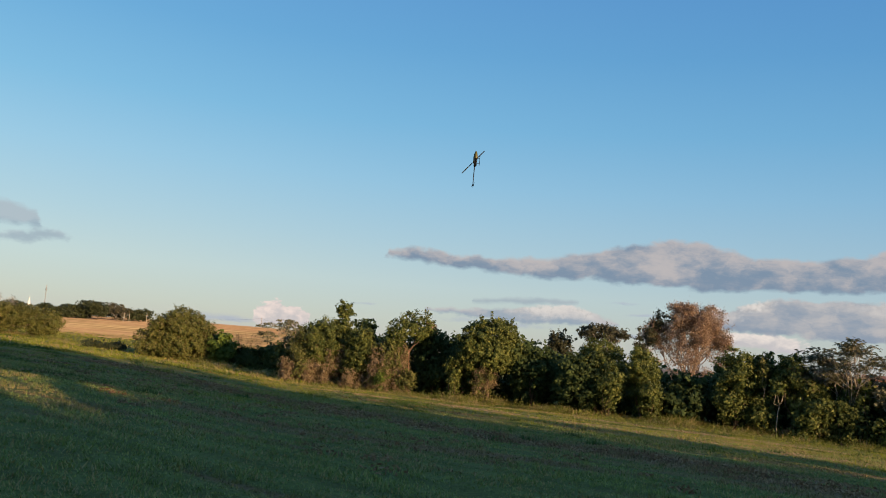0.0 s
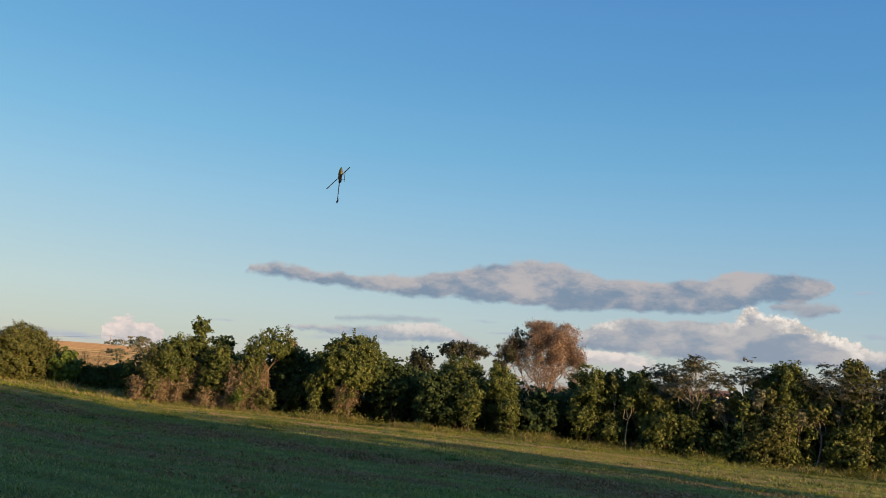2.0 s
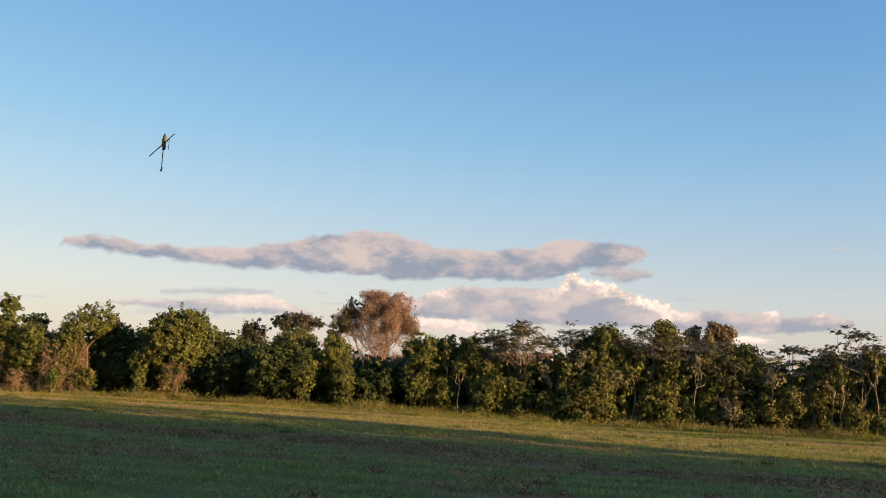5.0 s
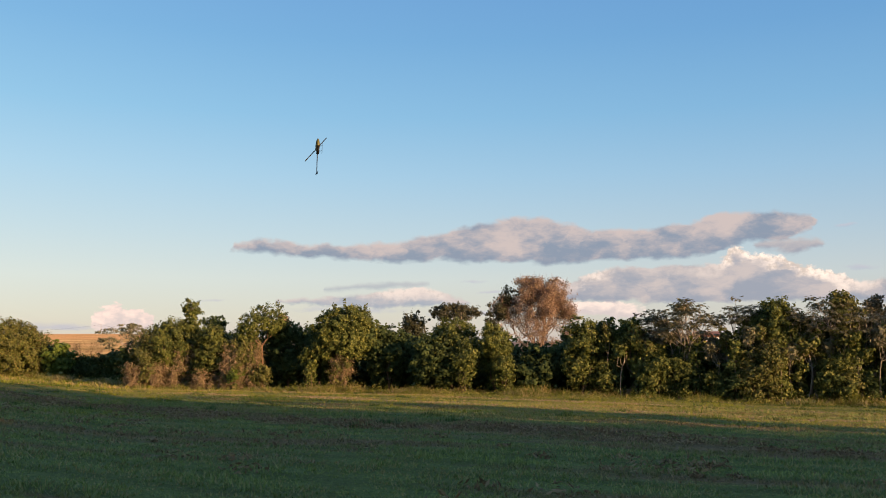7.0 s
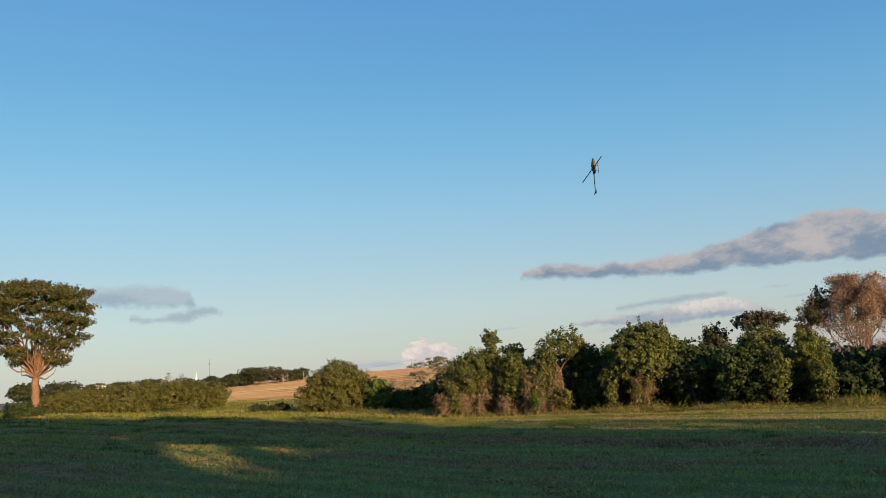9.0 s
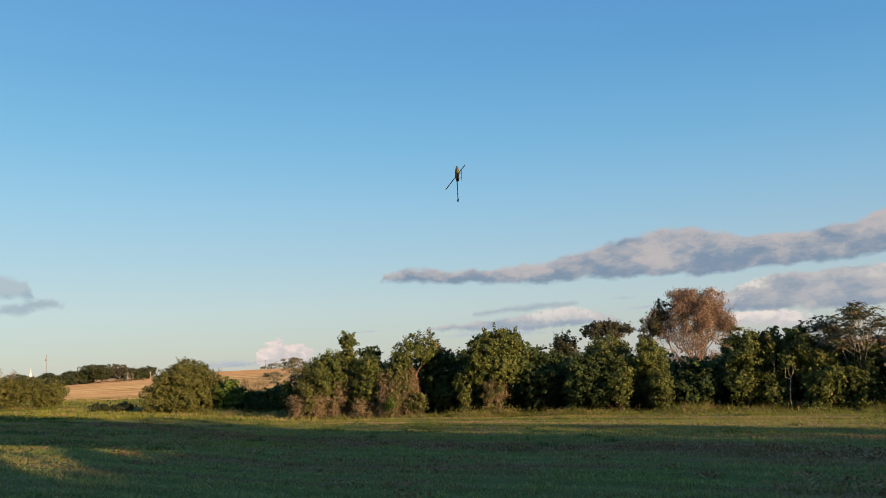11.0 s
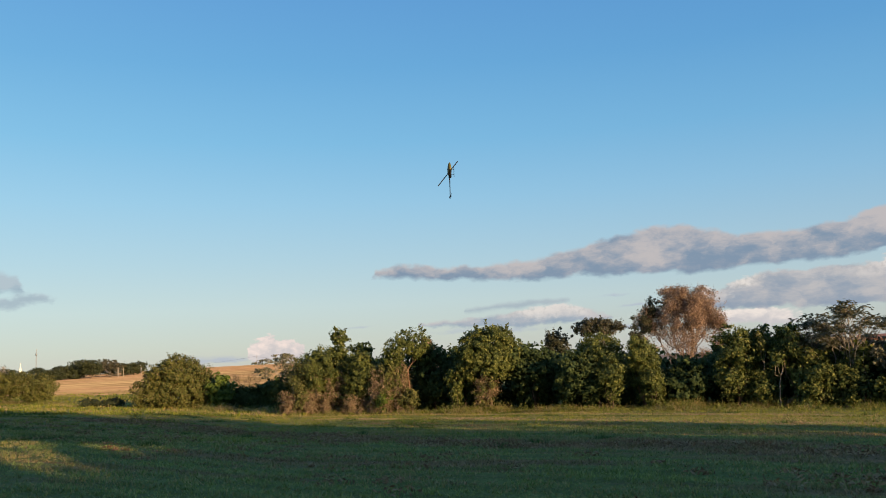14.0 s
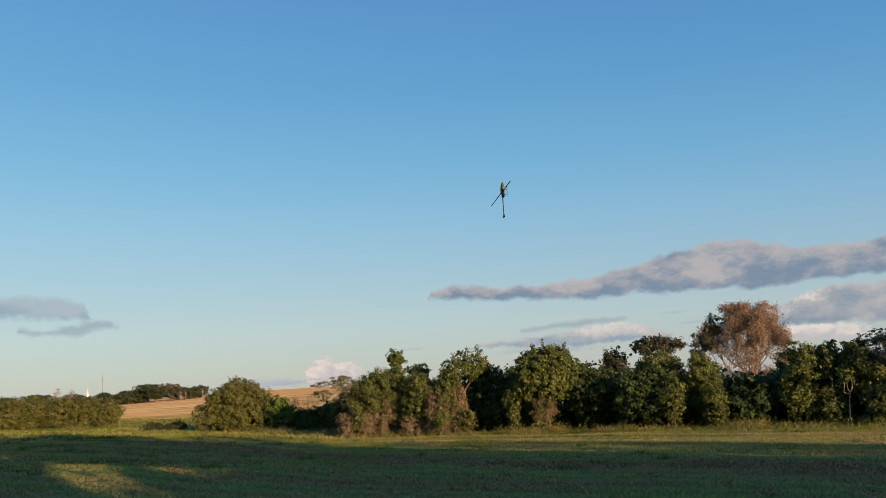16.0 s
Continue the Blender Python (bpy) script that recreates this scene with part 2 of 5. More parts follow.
def ground_at(x, y):
    return float(lie(x, y))


def spot(bearing, off):
    """x, y at that bearing and distance."""
    return -math.sin(radians(bearing)) * off, math.cos(radians(bearing)) * off


def edge_at(bearing):
    return float(np.interp(bearing, BEARINGS, EDGE))


# ---------- materials ----------
def material(name):
    m = bpy.data.materials.new(name)
    m.use_nodes = True
    return m, Graph(m.node_tree)


def finish(g, colour, rough=0.8, bump=None, strength=0.3, distance=0.05, spec=0.3, through_light=0.0, metal=0.0):
    b = g.node("ShaderNodeBsdfPrincipled")
    g.put(b.inputs["Base Color"], (*colour, 1) if isinstance(colour, tuple) and len(colour) == 3 else colour)
    g.put(b.inputs["Roughness"], rough)
    b.inputs["Specular IOR Level"].default_value = spec
    b.inputs["Metallic"].default_value = metal
    if bump is not None:
        n = g.node("ShaderNodeBump")
        n.inputs["Strength"].default_value, n.inputs["Distance"].default_value = strength, distance
        g.put(n.inputs["Height"], bump)
        g.put(b.inputs["Normal"], n.outputs[0])
    shader = b.outputs[0]
    if through_light:
        t = g.node("ShaderNodeBsdfTranslucent")
        g.put(t.inputs["Color"], colour)
        mixer = g.node("ShaderNodeMixShader")
        mixer.inputs[0].default_value = through_light
        g.put(mixer.inputs[1], shader)
        g.put(mixer.inputs[2], t.outputs[0])
        shader = mixer.outputs[0]
    g.put(g.node("ShaderNodeOutputMaterial").inputs[0], shader)


def leaf_material(name, dark, mid, light, dry=None, dryness=0.0, rough=0.6, spec=0.2):
    """Leaves: each one its own tint, with drifts of tint through the crown."""
    m, g = material(name)
    geo = g.node("ShaderNodeNewGeometry")
    own = geo.outputs["Random Per Island"]
    drift = g.noise(geo.outputs["Position"], 0.55, 3.0)
    c = g.mix(g.ramp(drift, 0.35, 0.65), dark, mid)
    c = g.mix(g.ramp(own, 0.45, 1.0), c, light)
    if dry:
        pick = g.math("LESS_THAN", g.noise(geo.outputs["Position"], 8.0, 1.0), 0.36 + 0.2 * dryness)
        c = g.mix(g.math("MULTIPLY", pick, dryness), c, dry)
    finish(g, c, rough, spec=spec, through_light=0.25)
    return m


def bark_material(name, dark, light):
    m, g = material(name)
    geo = g.node("ShaderNodeNewGeometry")
    grain = g.noise(g.vec("MULTIPLY", geo.outputs["Position"], (1.0, 1.0, 0.25)), 14.0, 5.0)
    patch = g.noise(geo.outputs["Position"], 2.2, 3.0)
    c = g.mix(g.ramp(grain, 0.3, 0.7), dark, light)
    c = g.mix(g.math("MULTIPLY", g.ramp(patch, 0.55, 0.7), 0.5), c, tuple(min(1, v * 1.5) for v in light))
    finish(g, c, 0.9, bump=grain, strength=0.6, distance=0.03, spec=0.15)
    return m


def plain(name, colour, rough=0.6, metal=0.0, spec=0.4, grain=6.0, spread=0.12):
    m, g = material(name)
    pos = g.node("ShaderNodeTexCoord").outputs["Object"]
    n = g.noise(pos, grain, 4.0)
    c = g.mix(g.ramp(n, 0.3, 0.7), tuple(v * (1 - spread) for v in colour), tuple(min(1, v * (1 + spread)) for v in colour))
    finish(g, c, rough, spec=spec, metal=metal)
    return m


LEAF = {
    "vine": leaf_material("vine_leaf", (0.046, 0.066, 0.017), (0.1, 0.121, 0.029), (0.205, 0.212, 0.06)),
    # deep: dark green leaves, whose darkness also stands for shade inside the wood
    "deep": leaf_material("deep_shaded_green_leaf", (0.044, 0.066, 0.026), (0.062, 0.09, 0.033), (0.092, 0.118, 0.042), rough=0.75, spec=0.1),
    "olive": leaf_material("olive_leaf", (0.066, 0.082, 0.022), (0.105, 0.12, 0.03), (0.19, 0.185, 0.056), (0.2, 0.145, 0.085), 0.4),
    "shade": leaf_material("shade_tree_leaf", (0.06, 0.068, 0.02), (0.09, 0.094, 0.026), (0.14, 0.13, 0.045)),
    "fresh": leaf_material("fresh_leaf", (0.06, 0.1, 0.018), (0.095, 0.14, 0.022), (0.15, 0.19, 0.04)),
    "russet": leaf_material("russet_leaf", (0.21, 0.132, 0.096), (0.31, 0.2, 0.145), (0.4, 0.275, 0.2), (0.11, 0.105, 0.06), 0.45),
    "tawny": leaf_material("tawny_leaf", (0.13, 0.11, 0.06), (0.19, 0.155, 0.09), (0.27, 0.21, 0.135)),
    "dusk": leaf_material("dusky_leaf", (0.04, 0.044, 0.024), (0.06, 0.062, 0.034), (0.095, 0.09, 0.052)),
    "dead": leaf_material("dead_vine_leaf", (0.2, 0.135, 0.085), (0.29, 0.2, 0.13), (0.38, 0.275, 0.185), (0.11, 0.12, 0.035), 0.55),
    "cecropia": leaf_material("broad_leaf", (0.09, 0.1, 0.055), (0.15, 0.145, 0.085), (0.26, 0.235, 0.16), (0.27, 0.205, 0.145), 0.25),
    "hedge": leaf_material("hedge_leaf", (0.065, 0.085, 0.018), (0.105, 0.12, 0.026), (0.175, 0.17, 0.045), (0.2, 0.13, 0.065), 0.45),
    "weed": leaf_material("weed_leaf", (0.11, 0.14, 0.024), (0.17, 0.19, 0.036), (0.27, 0.26, 0.066), (0.38, 0.28, 0.15), 0.35),
    "grey": leaf_material("grey_green_leaf", (0.055, 0.058, 0.034), (0.08, 0.078, 0.048), (0.125, 0.11, 0.07)),
    "far": leaf_material("far_leaf", (0.035, 0.045, 0.02), (0.05, 0.062, 0.027), (0.085, 0.09, 0.04)),
}
BARK = {
    "brown": bark_material("brown_bark", (0.07, 0.05, 0.035), (0.17, 0.125, 0.09)),
    "pale": bark_material("pale_bark", (0.18, 0.15, 0.12), (0.36, 0.31, 0.26)),
    "pink": bark_material("pinkish_bark", (0.15, 0.1, 0.078), (0.3, 0.22, 0.175)),
    "red": bark_material("reddish_bark", (0.16, 0.09, 0.06), (0.3, 0.18, 0.12)),
}


def swathes(g, p):
    """How much cut hay and bare earth lies at p, in rows along the wood."""
    parts = g.node("ShaderNodeSeparateXYZ")
    g.put(parts.inputs[0], p)
    along = g.math("ADD", g.math("MULTIPLY", parts.outputs[0], -0.866), g.math("MULTIPLY", parts.outputs[1], 0.5))
    across = g.math("ADD", g.math("MULTIPLY", parts.outputs[0], 0.5), g.math("MULTIPLY", parts.outputs[1], 0.866))
    rows = g.node("ShaderNodeCombineXYZ")
    g.put(rows.inputs[0], g.math("MULTIPLY", along, 0.2))
    g.put(rows.inputs[1], across)
    broad = g.noise(rows.outputs[0], 0.33, 6.0, 0.62)
    stripe = g.math("SINE", g.math("ADD", g.math("MULTIPLY", across, 4.3), g.math("MULTIPLY", broad, 9.0)))
    swath = g.math("SUBTRACT", 1.0, g.math("MULTIPLY", g.math("ABSOLUTE", g.math("SUBTRACT", g.math("SUBTRACT", across, g.math("MULTIPLY", g.math("MAXIMUM", along, -3.0), 0.27)), 20.3)), 0.7), clamp=True)
    return g.ramp(g.math("ADD", broad, g.math("MULTIPLY", swath, 0.17)), 0.49, 0.61, 0.0, 0.9), across, g.ramp(stripe, -1.0, 1.0, 0.87, 1.07)


def slope_colour(g, p):
    """The far slope: bands of stubble and turned earth along the contour."""
    parts = g.node("ShaderNodeSeparateXYZ")
    g.put(parts.inputs[0], p)
    flat = g.vec("MULTIPLY", p, (1.0, 1.0, 0.0))
    r = g.vec("LENGTH", flat)
    contour = g.node("ShaderNodeCombineXYZ")
    g.put(contour.inputs[0], g.math("MULTIPLY", parts.outputs[0], 0.012))
    g.put(contour.inputs[1], g.math("MULTIPLY", r, 0.05))
    bands = g.noise(contour.outputs[0], 1.0, 6.0, 0.62)
    patchy = g.noise(flat, 0.02, 4.0, 0.6)
    tan = g.mix(g.ramp(bands, 0.4, 0.6), (0.215, 0.16, 0.1), (0.335, 0.26, 0.168))
    tan = g.mix(g.ramp(patchy, 0.48, 0.62, 0.0, 0.8), tan, (0.29, 0.2, 0.14))
    tan = g.mix(g.ramp(bands, 0.43, 0.34, 0.0, 0.85), tan, (0.13, 0.105, 0.05))
    return g.mix(g.ramp(g.math("ADD", r, g.math("MULTIPLY", patchy, 160.0)), 420.0, 520.0, 0.0, 0.6), tan, (0.29, 0.185, 0.13)), bands


def stubble_material():
    m, g = material("dry_stubble")
    geo = g.node("ShaderNodeNewGeometry")
    tan, _ = slope_colour(g, geo.outputs["Position"])
    finish(g, g.vec("SCALE", tan, scale=g.ramp(geo.outputs["Random Per Island"], 0.0, 1.0, 0.8, 1.15)), 0.8, spec=0.15, through_light=0.2)
    return m


def ground_material():
    m, g = material("field_ground")
    geo = g.node("ShaderNodeNewGeometry")
    p = geo.outputs["Position"]
    flat = g.vec("MULTIPLY", p, (1.0, 1.0, 0.0))
    r = g.vec("LENGTH", flat)
    bare, across, stripe = swathes(g, p)
    fine = g.noise(flat, 9.0, 5.0, 0.7)
    mid = g.noise(flat, 1.1, 4.0, 0.6)
    grass = g.mix(g.ramp(fine, 0.3, 0.72), (0.095, 0.118, 0.032), (0.22, 0.24, 0.066))
    grass = g.mix(g.ramp(mid, 0.4, 0.7, 0.0, 0.6), grass, (0.115, 0.115, 0.036))
    hay = g.mix(g.ramp(fine, 0.3, 0.7), (0.17, 0.09, 0.042), (0.36, 0.22, 0.11))
    c = g.vec("SCALE", g.mix(bare, grass, hay), scale=stripe)
    # drier grass towards the wood, yellowed further for the sunlit strip's gold light, and the ploughed slope far off
    straw = g.mix(g.ramp(fine, 0.3, 0.7), (0.15, 0.16, 0.035), (0.32, 0.29, 0.08))
    c = g.mix(g.math("MULTIPLY", g.ramp(g.math("ADD", across, g.math("MULTIPLY", g.math("SUBTRACT", mid, 0.5), 16.0)), 28.0, 40.0), 0.7), c, straw)
    tan, far_noise = slope_colour(g, p)
    c = g.mix(g.ramp(g.math("ADD", r, g.math("MULTIPLY", g.math("SUBTRACT", far_noise, 0.5), 60.0)), 165.0, 190.0), c, tan)
    finish(g, c, 0.95, bump=g.math("ADD", fine, g.math("MULTIPLY", mid, 1.5)), strength=0.9, distance=0.08, spec=0.1)
    return m


def blade_material(name, low, high, straw, share, rows=False, streaks=None):
    m, g = material(name)
    geo = g.node("ShaderNodeNewGeometry")
    own = geo.outputs["Random Per Island"]
    drift = g.noise(g.vec("MULTIPLY", geo.outputs["Position"], (1, 1, 0)), 0.4, 4.0)
    c = g.mix(own, low, high)
    dry = g.ramp(g.math("ADD", g.math("MULTIPLY", own, 0.5), drift), 0.98 - share, 1.12 - share)
    c = g.mix(dry, c, straw)
    if streaks:
        # bands of darker green, partly shade put into the colour, and of dry grass, drawn out along the wood
        parts = g.node("ShaderNodeSeparateXYZ")
        g.put(parts.inputs[0], geo.outputs["Position"])
        lay = g.node("ShaderNodeCombineXYZ")
        g.put(lay.inputs[0], g.math("ADD", g.math("MULTIPLY", parts.outputs[0], -0.13), g.math("MULTIPLY", parts.outputs[1], 0.075)))
        g.put(lay.inputs[1], g.math("ADD", g.math("MULTIPLY", parts.outputs[0], 0.5), g.math("MULTIPLY", parts.outputs[1], 0.866)))
        drawn = g.noise(lay.outputs[0], 0.4, 6.0, 0.62)
        c = g.mix(g.ramp(drawn, 0.5, 0.42, 0.0, 0.9), c, streaks)
        c = g.mix(g.ramp(drawn, 0.54, 0.61, 0.0, 0.8), c, straw)
    if rows:
        bare, _, stripe = swathes(g, geo.outputs["Position"])
        c = g.vec("SCALE", g.mix(g.math("MULTIPLY", bare, 0.8), c, g.mix(own, (0.17, 0.095, 0.045), (0.38, 0.24, 0.12))), scale=stripe)
    finish(g, c, 0.6, spec=0.25, through_light=0.3)
    return m


# ---------- mesh makers ----------
def thing(name, at, label, category, group="", kind="", turn=0.0):
    e = new(name)
    e.empty_display_size = 0.3
    e.matrix_world = Matrix.Translation(at) @ Matrix.Rotation(turn, 4, "Z")
    return tagged(e, label, category, group, kind)


def sheet(name, verts, faces, mat, parent=None, label="", smooth=False):
    """verts (n, 3) and faces (m, k) as arrays, made into one mesh object."""
    me = bpy.data.meshes.new(name)
    verts, faces = np.asarray(verts, np.float32), np.asarray(faces, np.int32)
    me.vertices.add(len(verts))
    me.vertices.foreach_set("co", verts.ravel())
    k = faces.shape[1]
    me.loops.add(faces.size)
    me.loops.foreach_set("vertex_index", faces.ravel())
    me.polygons.add(len(faces))
    me.polygons.foreach_set("loop_start", np.arange(0, faces.size, k, dtype=np.int32))
    me.polygons.foreach_set("use_smooth", np.full(len(faces), smooth))
    me.update(calc_edges=True)
    me.materials.append(mat)
    ob = new(name, me)
    if parent:
        ob.parent = parent
    return tagged(ob, label) if label else ob


def part(name, bm, mat, parent, label="", smooth=True):
    me = bpy.data.meshes.new(name)
    bm.to_mesh(me)
    bm.free()
    me.materials.append(mat)
    for f in me.polygons:
        f.use_smooth = smooth
    ob = new(name, me)
    ob.parent = parent
    return tagged(ob, label) if label else ob


def tubes(paths, sides=6):
    """Tapered tubes along paths of (x, y, z, radius)."""
    V, F, n0 = [], [], 0
    ring = np.linspace(0, 2 * np.pi, sides, endpoint=False)
    for path in paths:
        path = np.asarray(path, float)
        p, r = path[:, :3], path[:, 3]
        t = np.gradient(p, axis=0)
        t /= np.linalg.norm(t, axis=1)[:, None] + 1e-9
        up = np.where(np.abs(t[:, 2:3]) > 0.9, [[1.0, 0, 0]], [[0, 0, 1.0]])
        u = np.cross(t, up)
        u /= np.linalg.norm(u, axis=1)[:, None]
        w = np.cross(t, u)
        V.append((p[:, None] + r[:, None, None] * (np.cos(ring)[None, :, None] * u[:, None] + np.sin(ring)[None, :, None] * w[:, None])).reshape(-1, 3))
        for i in range(len(p) - 1):
            for j in range(sides):
                k = (j + 1) % sides
                F.append((n0 + i * sides + j, n0 + i * sides + k, n0 + (i + 1) * sides + k, n0 + (i + 1) * sides + j))
        n0 += len(p) * sides
    return np.concatenate(V), np.array(F)


def leaves(rng, at, out, size, length=1.5, ragged=0.35):
    """Small folded leaves: quads round the points at, facing roughly along out."""
    n = len(at)
    nrm = out + rng.normal(0, 0.6, (n, 3)) + (0, 0, 0.25)
    nrm /= np.linalg.norm(nrm, axis=1)[:, None] + 1e-9
    a = np.cross(nrm, rng.normal(0, 1, (n, 3)))
    a /= np.linalg.norm(a, axis=1)[:, None] + 1e-9
    b = np.cross(nrm, a)
    s = (size * (1 + ragged * rng.uniform(-1, 1, n)))[:, None]
    fold = nrm * s * 0.16
    quad = np.stack([at - a * s * length * 0.5, at + b * s * 0.5 - fold, at + a * s * length * 0.5 - fold * 1.5, at - b * s * 0.5 - fold], 1)
    return quad.reshape(-1, 3), np.arange(4 * n).reshape(-1, 4)


def wander(rng, a, b, bend, r0, r1, steps=6):
    """A crooked tapered path from a to b."""
    a, b = np.asarray(a, float), np.asarray(b, float)
    s = np.linspace(0, 1, steps)[:, None]
    p = a + (b - a) * s + rng.normal(0, bend, 3) * np.sin(np.pi * s) + rng.normal(0, bend * 0.25, (steps, 3)) * (s > 0) * (s < 1)
    return np.concatenate([p, r0 + (r1 - r0) * s ** 0.8], 1)


def clumps(rng, lobes, per_area, clump):
    """Clump centres over the skins of lobes (x, y, z, rx, ry, rz), with their outward ways."""
    at, out = [], []
    for x, y, z, rx, ry, rz in lobes:
        n = max(6, int(per_area * 4 * math.pi * ((rx * ry + ry * rz + rx * rz) / 3) / clump ** 2))
        d = rng.normal(0, 1, (n, 3))
        d /= np.linalg.norm(d, axis=1)[:, None]
        depth = 1 - 0.42 * rng.random(n) ** 2 + 0.14 * min(1.0, 1.3 / max(rx, rz)) * rng.normal(0, 1, n).clip(-2, 1.6)
        at.append(np.array([x, y, z]) + d * depth[:, None] * (rx, ry, rz))
        out.append(d / (rx, ry, rz) * min(rx, ry, rz))
    return np.concatenate(at), np.concatenate(out)


def crown(rng, lobes, leaf, clump, fill, count, floor=0.05, length=1.5, ragged=0.45, sprigs=0.16):
    """Leaf quads in clumps over lobes. fill: clumps per clump-sized patch; count: leaves a clump."""
    c, o = clumps(rng, lobes, fill, clump)
    keep = c[:, 2] > floor
    c, o = c[keep], o[keep]
    n = len(c)
    d = rng.normal(0, 1, (n, count, 3))
    d /= np.linalg.norm(d, axis=2)[..., None]
    rad = clump * rng.uniform(0.55, 1.25, (n, 1, 1)) * rng.random((n, count, 1)) ** 0.45
    at = c[:, None] + d * rad * (1, 1, 0.8)
    sprig = rng.random(n) < sprigs
    way = o[sprig] / (np.linalg.norm(o[sprig], axis=1)[:, None] + 1e-9) + rng.normal(0, 0.35, (int(sprig.sum()), 3)) + (0, 0, 0.15)
    at[sprig] = c[sprig][:, None] + way[:, None] * clump * rng.uniform(-0.6, 0.95, (int(sprig.sum()), count, 1)) + d[sprig] * clump * 0.32
    at = at.reshape(-1, 3)
    out = (d * 0.7 + o[:, None]).reshape(-1, 3)
    ok = at[:, 2] > floor
    return leaves(rng, at[ok], out[ok], np.full(int(ok.sum()), leaf), length, ragged)


def lobes_for(rng, height, width, low, n, rough=0.28):
    """A few overlapping lobes that make an uneven crown from low to height."""
    mid, half = (low + height) / 2, (height - low) / 2
    lobes = [(0, 0, mid, width * 0.36, width * 0.36, half * 0.82)]
    for i in range(n):
        a = 2 * math.pi * (i + rng.random() * 0.6) / n
        k = rng.uniform(0.25, 0.6)
        s = rng.uniform(0.75, 1 + rough)
        z = mid + half * rng.uniform(-0.6, 0.55)
        w = width * 0.22 * s
        lobes.append((math.cos(a) * width * 0.23, math.sin(a) * width * 0.23, z, w, w, min(half * k * s + w * 0.3, height - z)))
    lobes.append((rng.uniform(-0.1, 0.1) * width, rng.uniform(-0.1, 0.1) * width, height - half * 0.36, width * 0.26, width * 0.26, half * 0.36))
    return lobes


def vines(rng, lobes, n):
    """Thin dry strands that hang through lobes (x, y, z, rx, ry, rz)."""
    pick = rng.integers(0, len(lobes), n)
    L = np.array(lobes, float)[pick]
    d = rng.normal(0, 1, (n, 3))
    d *= (rng.random((n, 1)) ** 0.4) / np.linalg.norm(d, axis=1)[:, None]
    at = L[:, :3] + d * L[:, 3:]
    at[:, 2] = np.maximum(at[:, 2], 0.25)
    way = np.stack([rng.normal(0, 0.5, n), rng.normal(0, 0.5, n), rng.normal(-1.0, 0.55, n)], 1)
    way /= np.linalg.norm(way, axis=1)[:, None]
    long = np.minimum(rng.uniform(0.2, 0.9, n), at[:, 2] - 0.02)[:, None]
    side = np.cross(way, rng.normal(0, 1, (n, 3)))
    side *= rng.uniform(0.004, 0.011, (n, 1)) / np.linalg.norm(side, axis=1)[:, None]
    bend = rng.normal(0, 0.07, (n, 3))
    quad = np.stack([at - side, at + side, at + way * long + side * 0.5 + bend, at + way * long - side * 0.5 + bend], 1)
    return quad.reshape(-1, 3), np.arange(4 * n).reshape(-1, 4)


def both(a, b):
    return np.concatenate([a[0], b[0]]), np.concatenate([a[1], b[1] + len(a[0])])


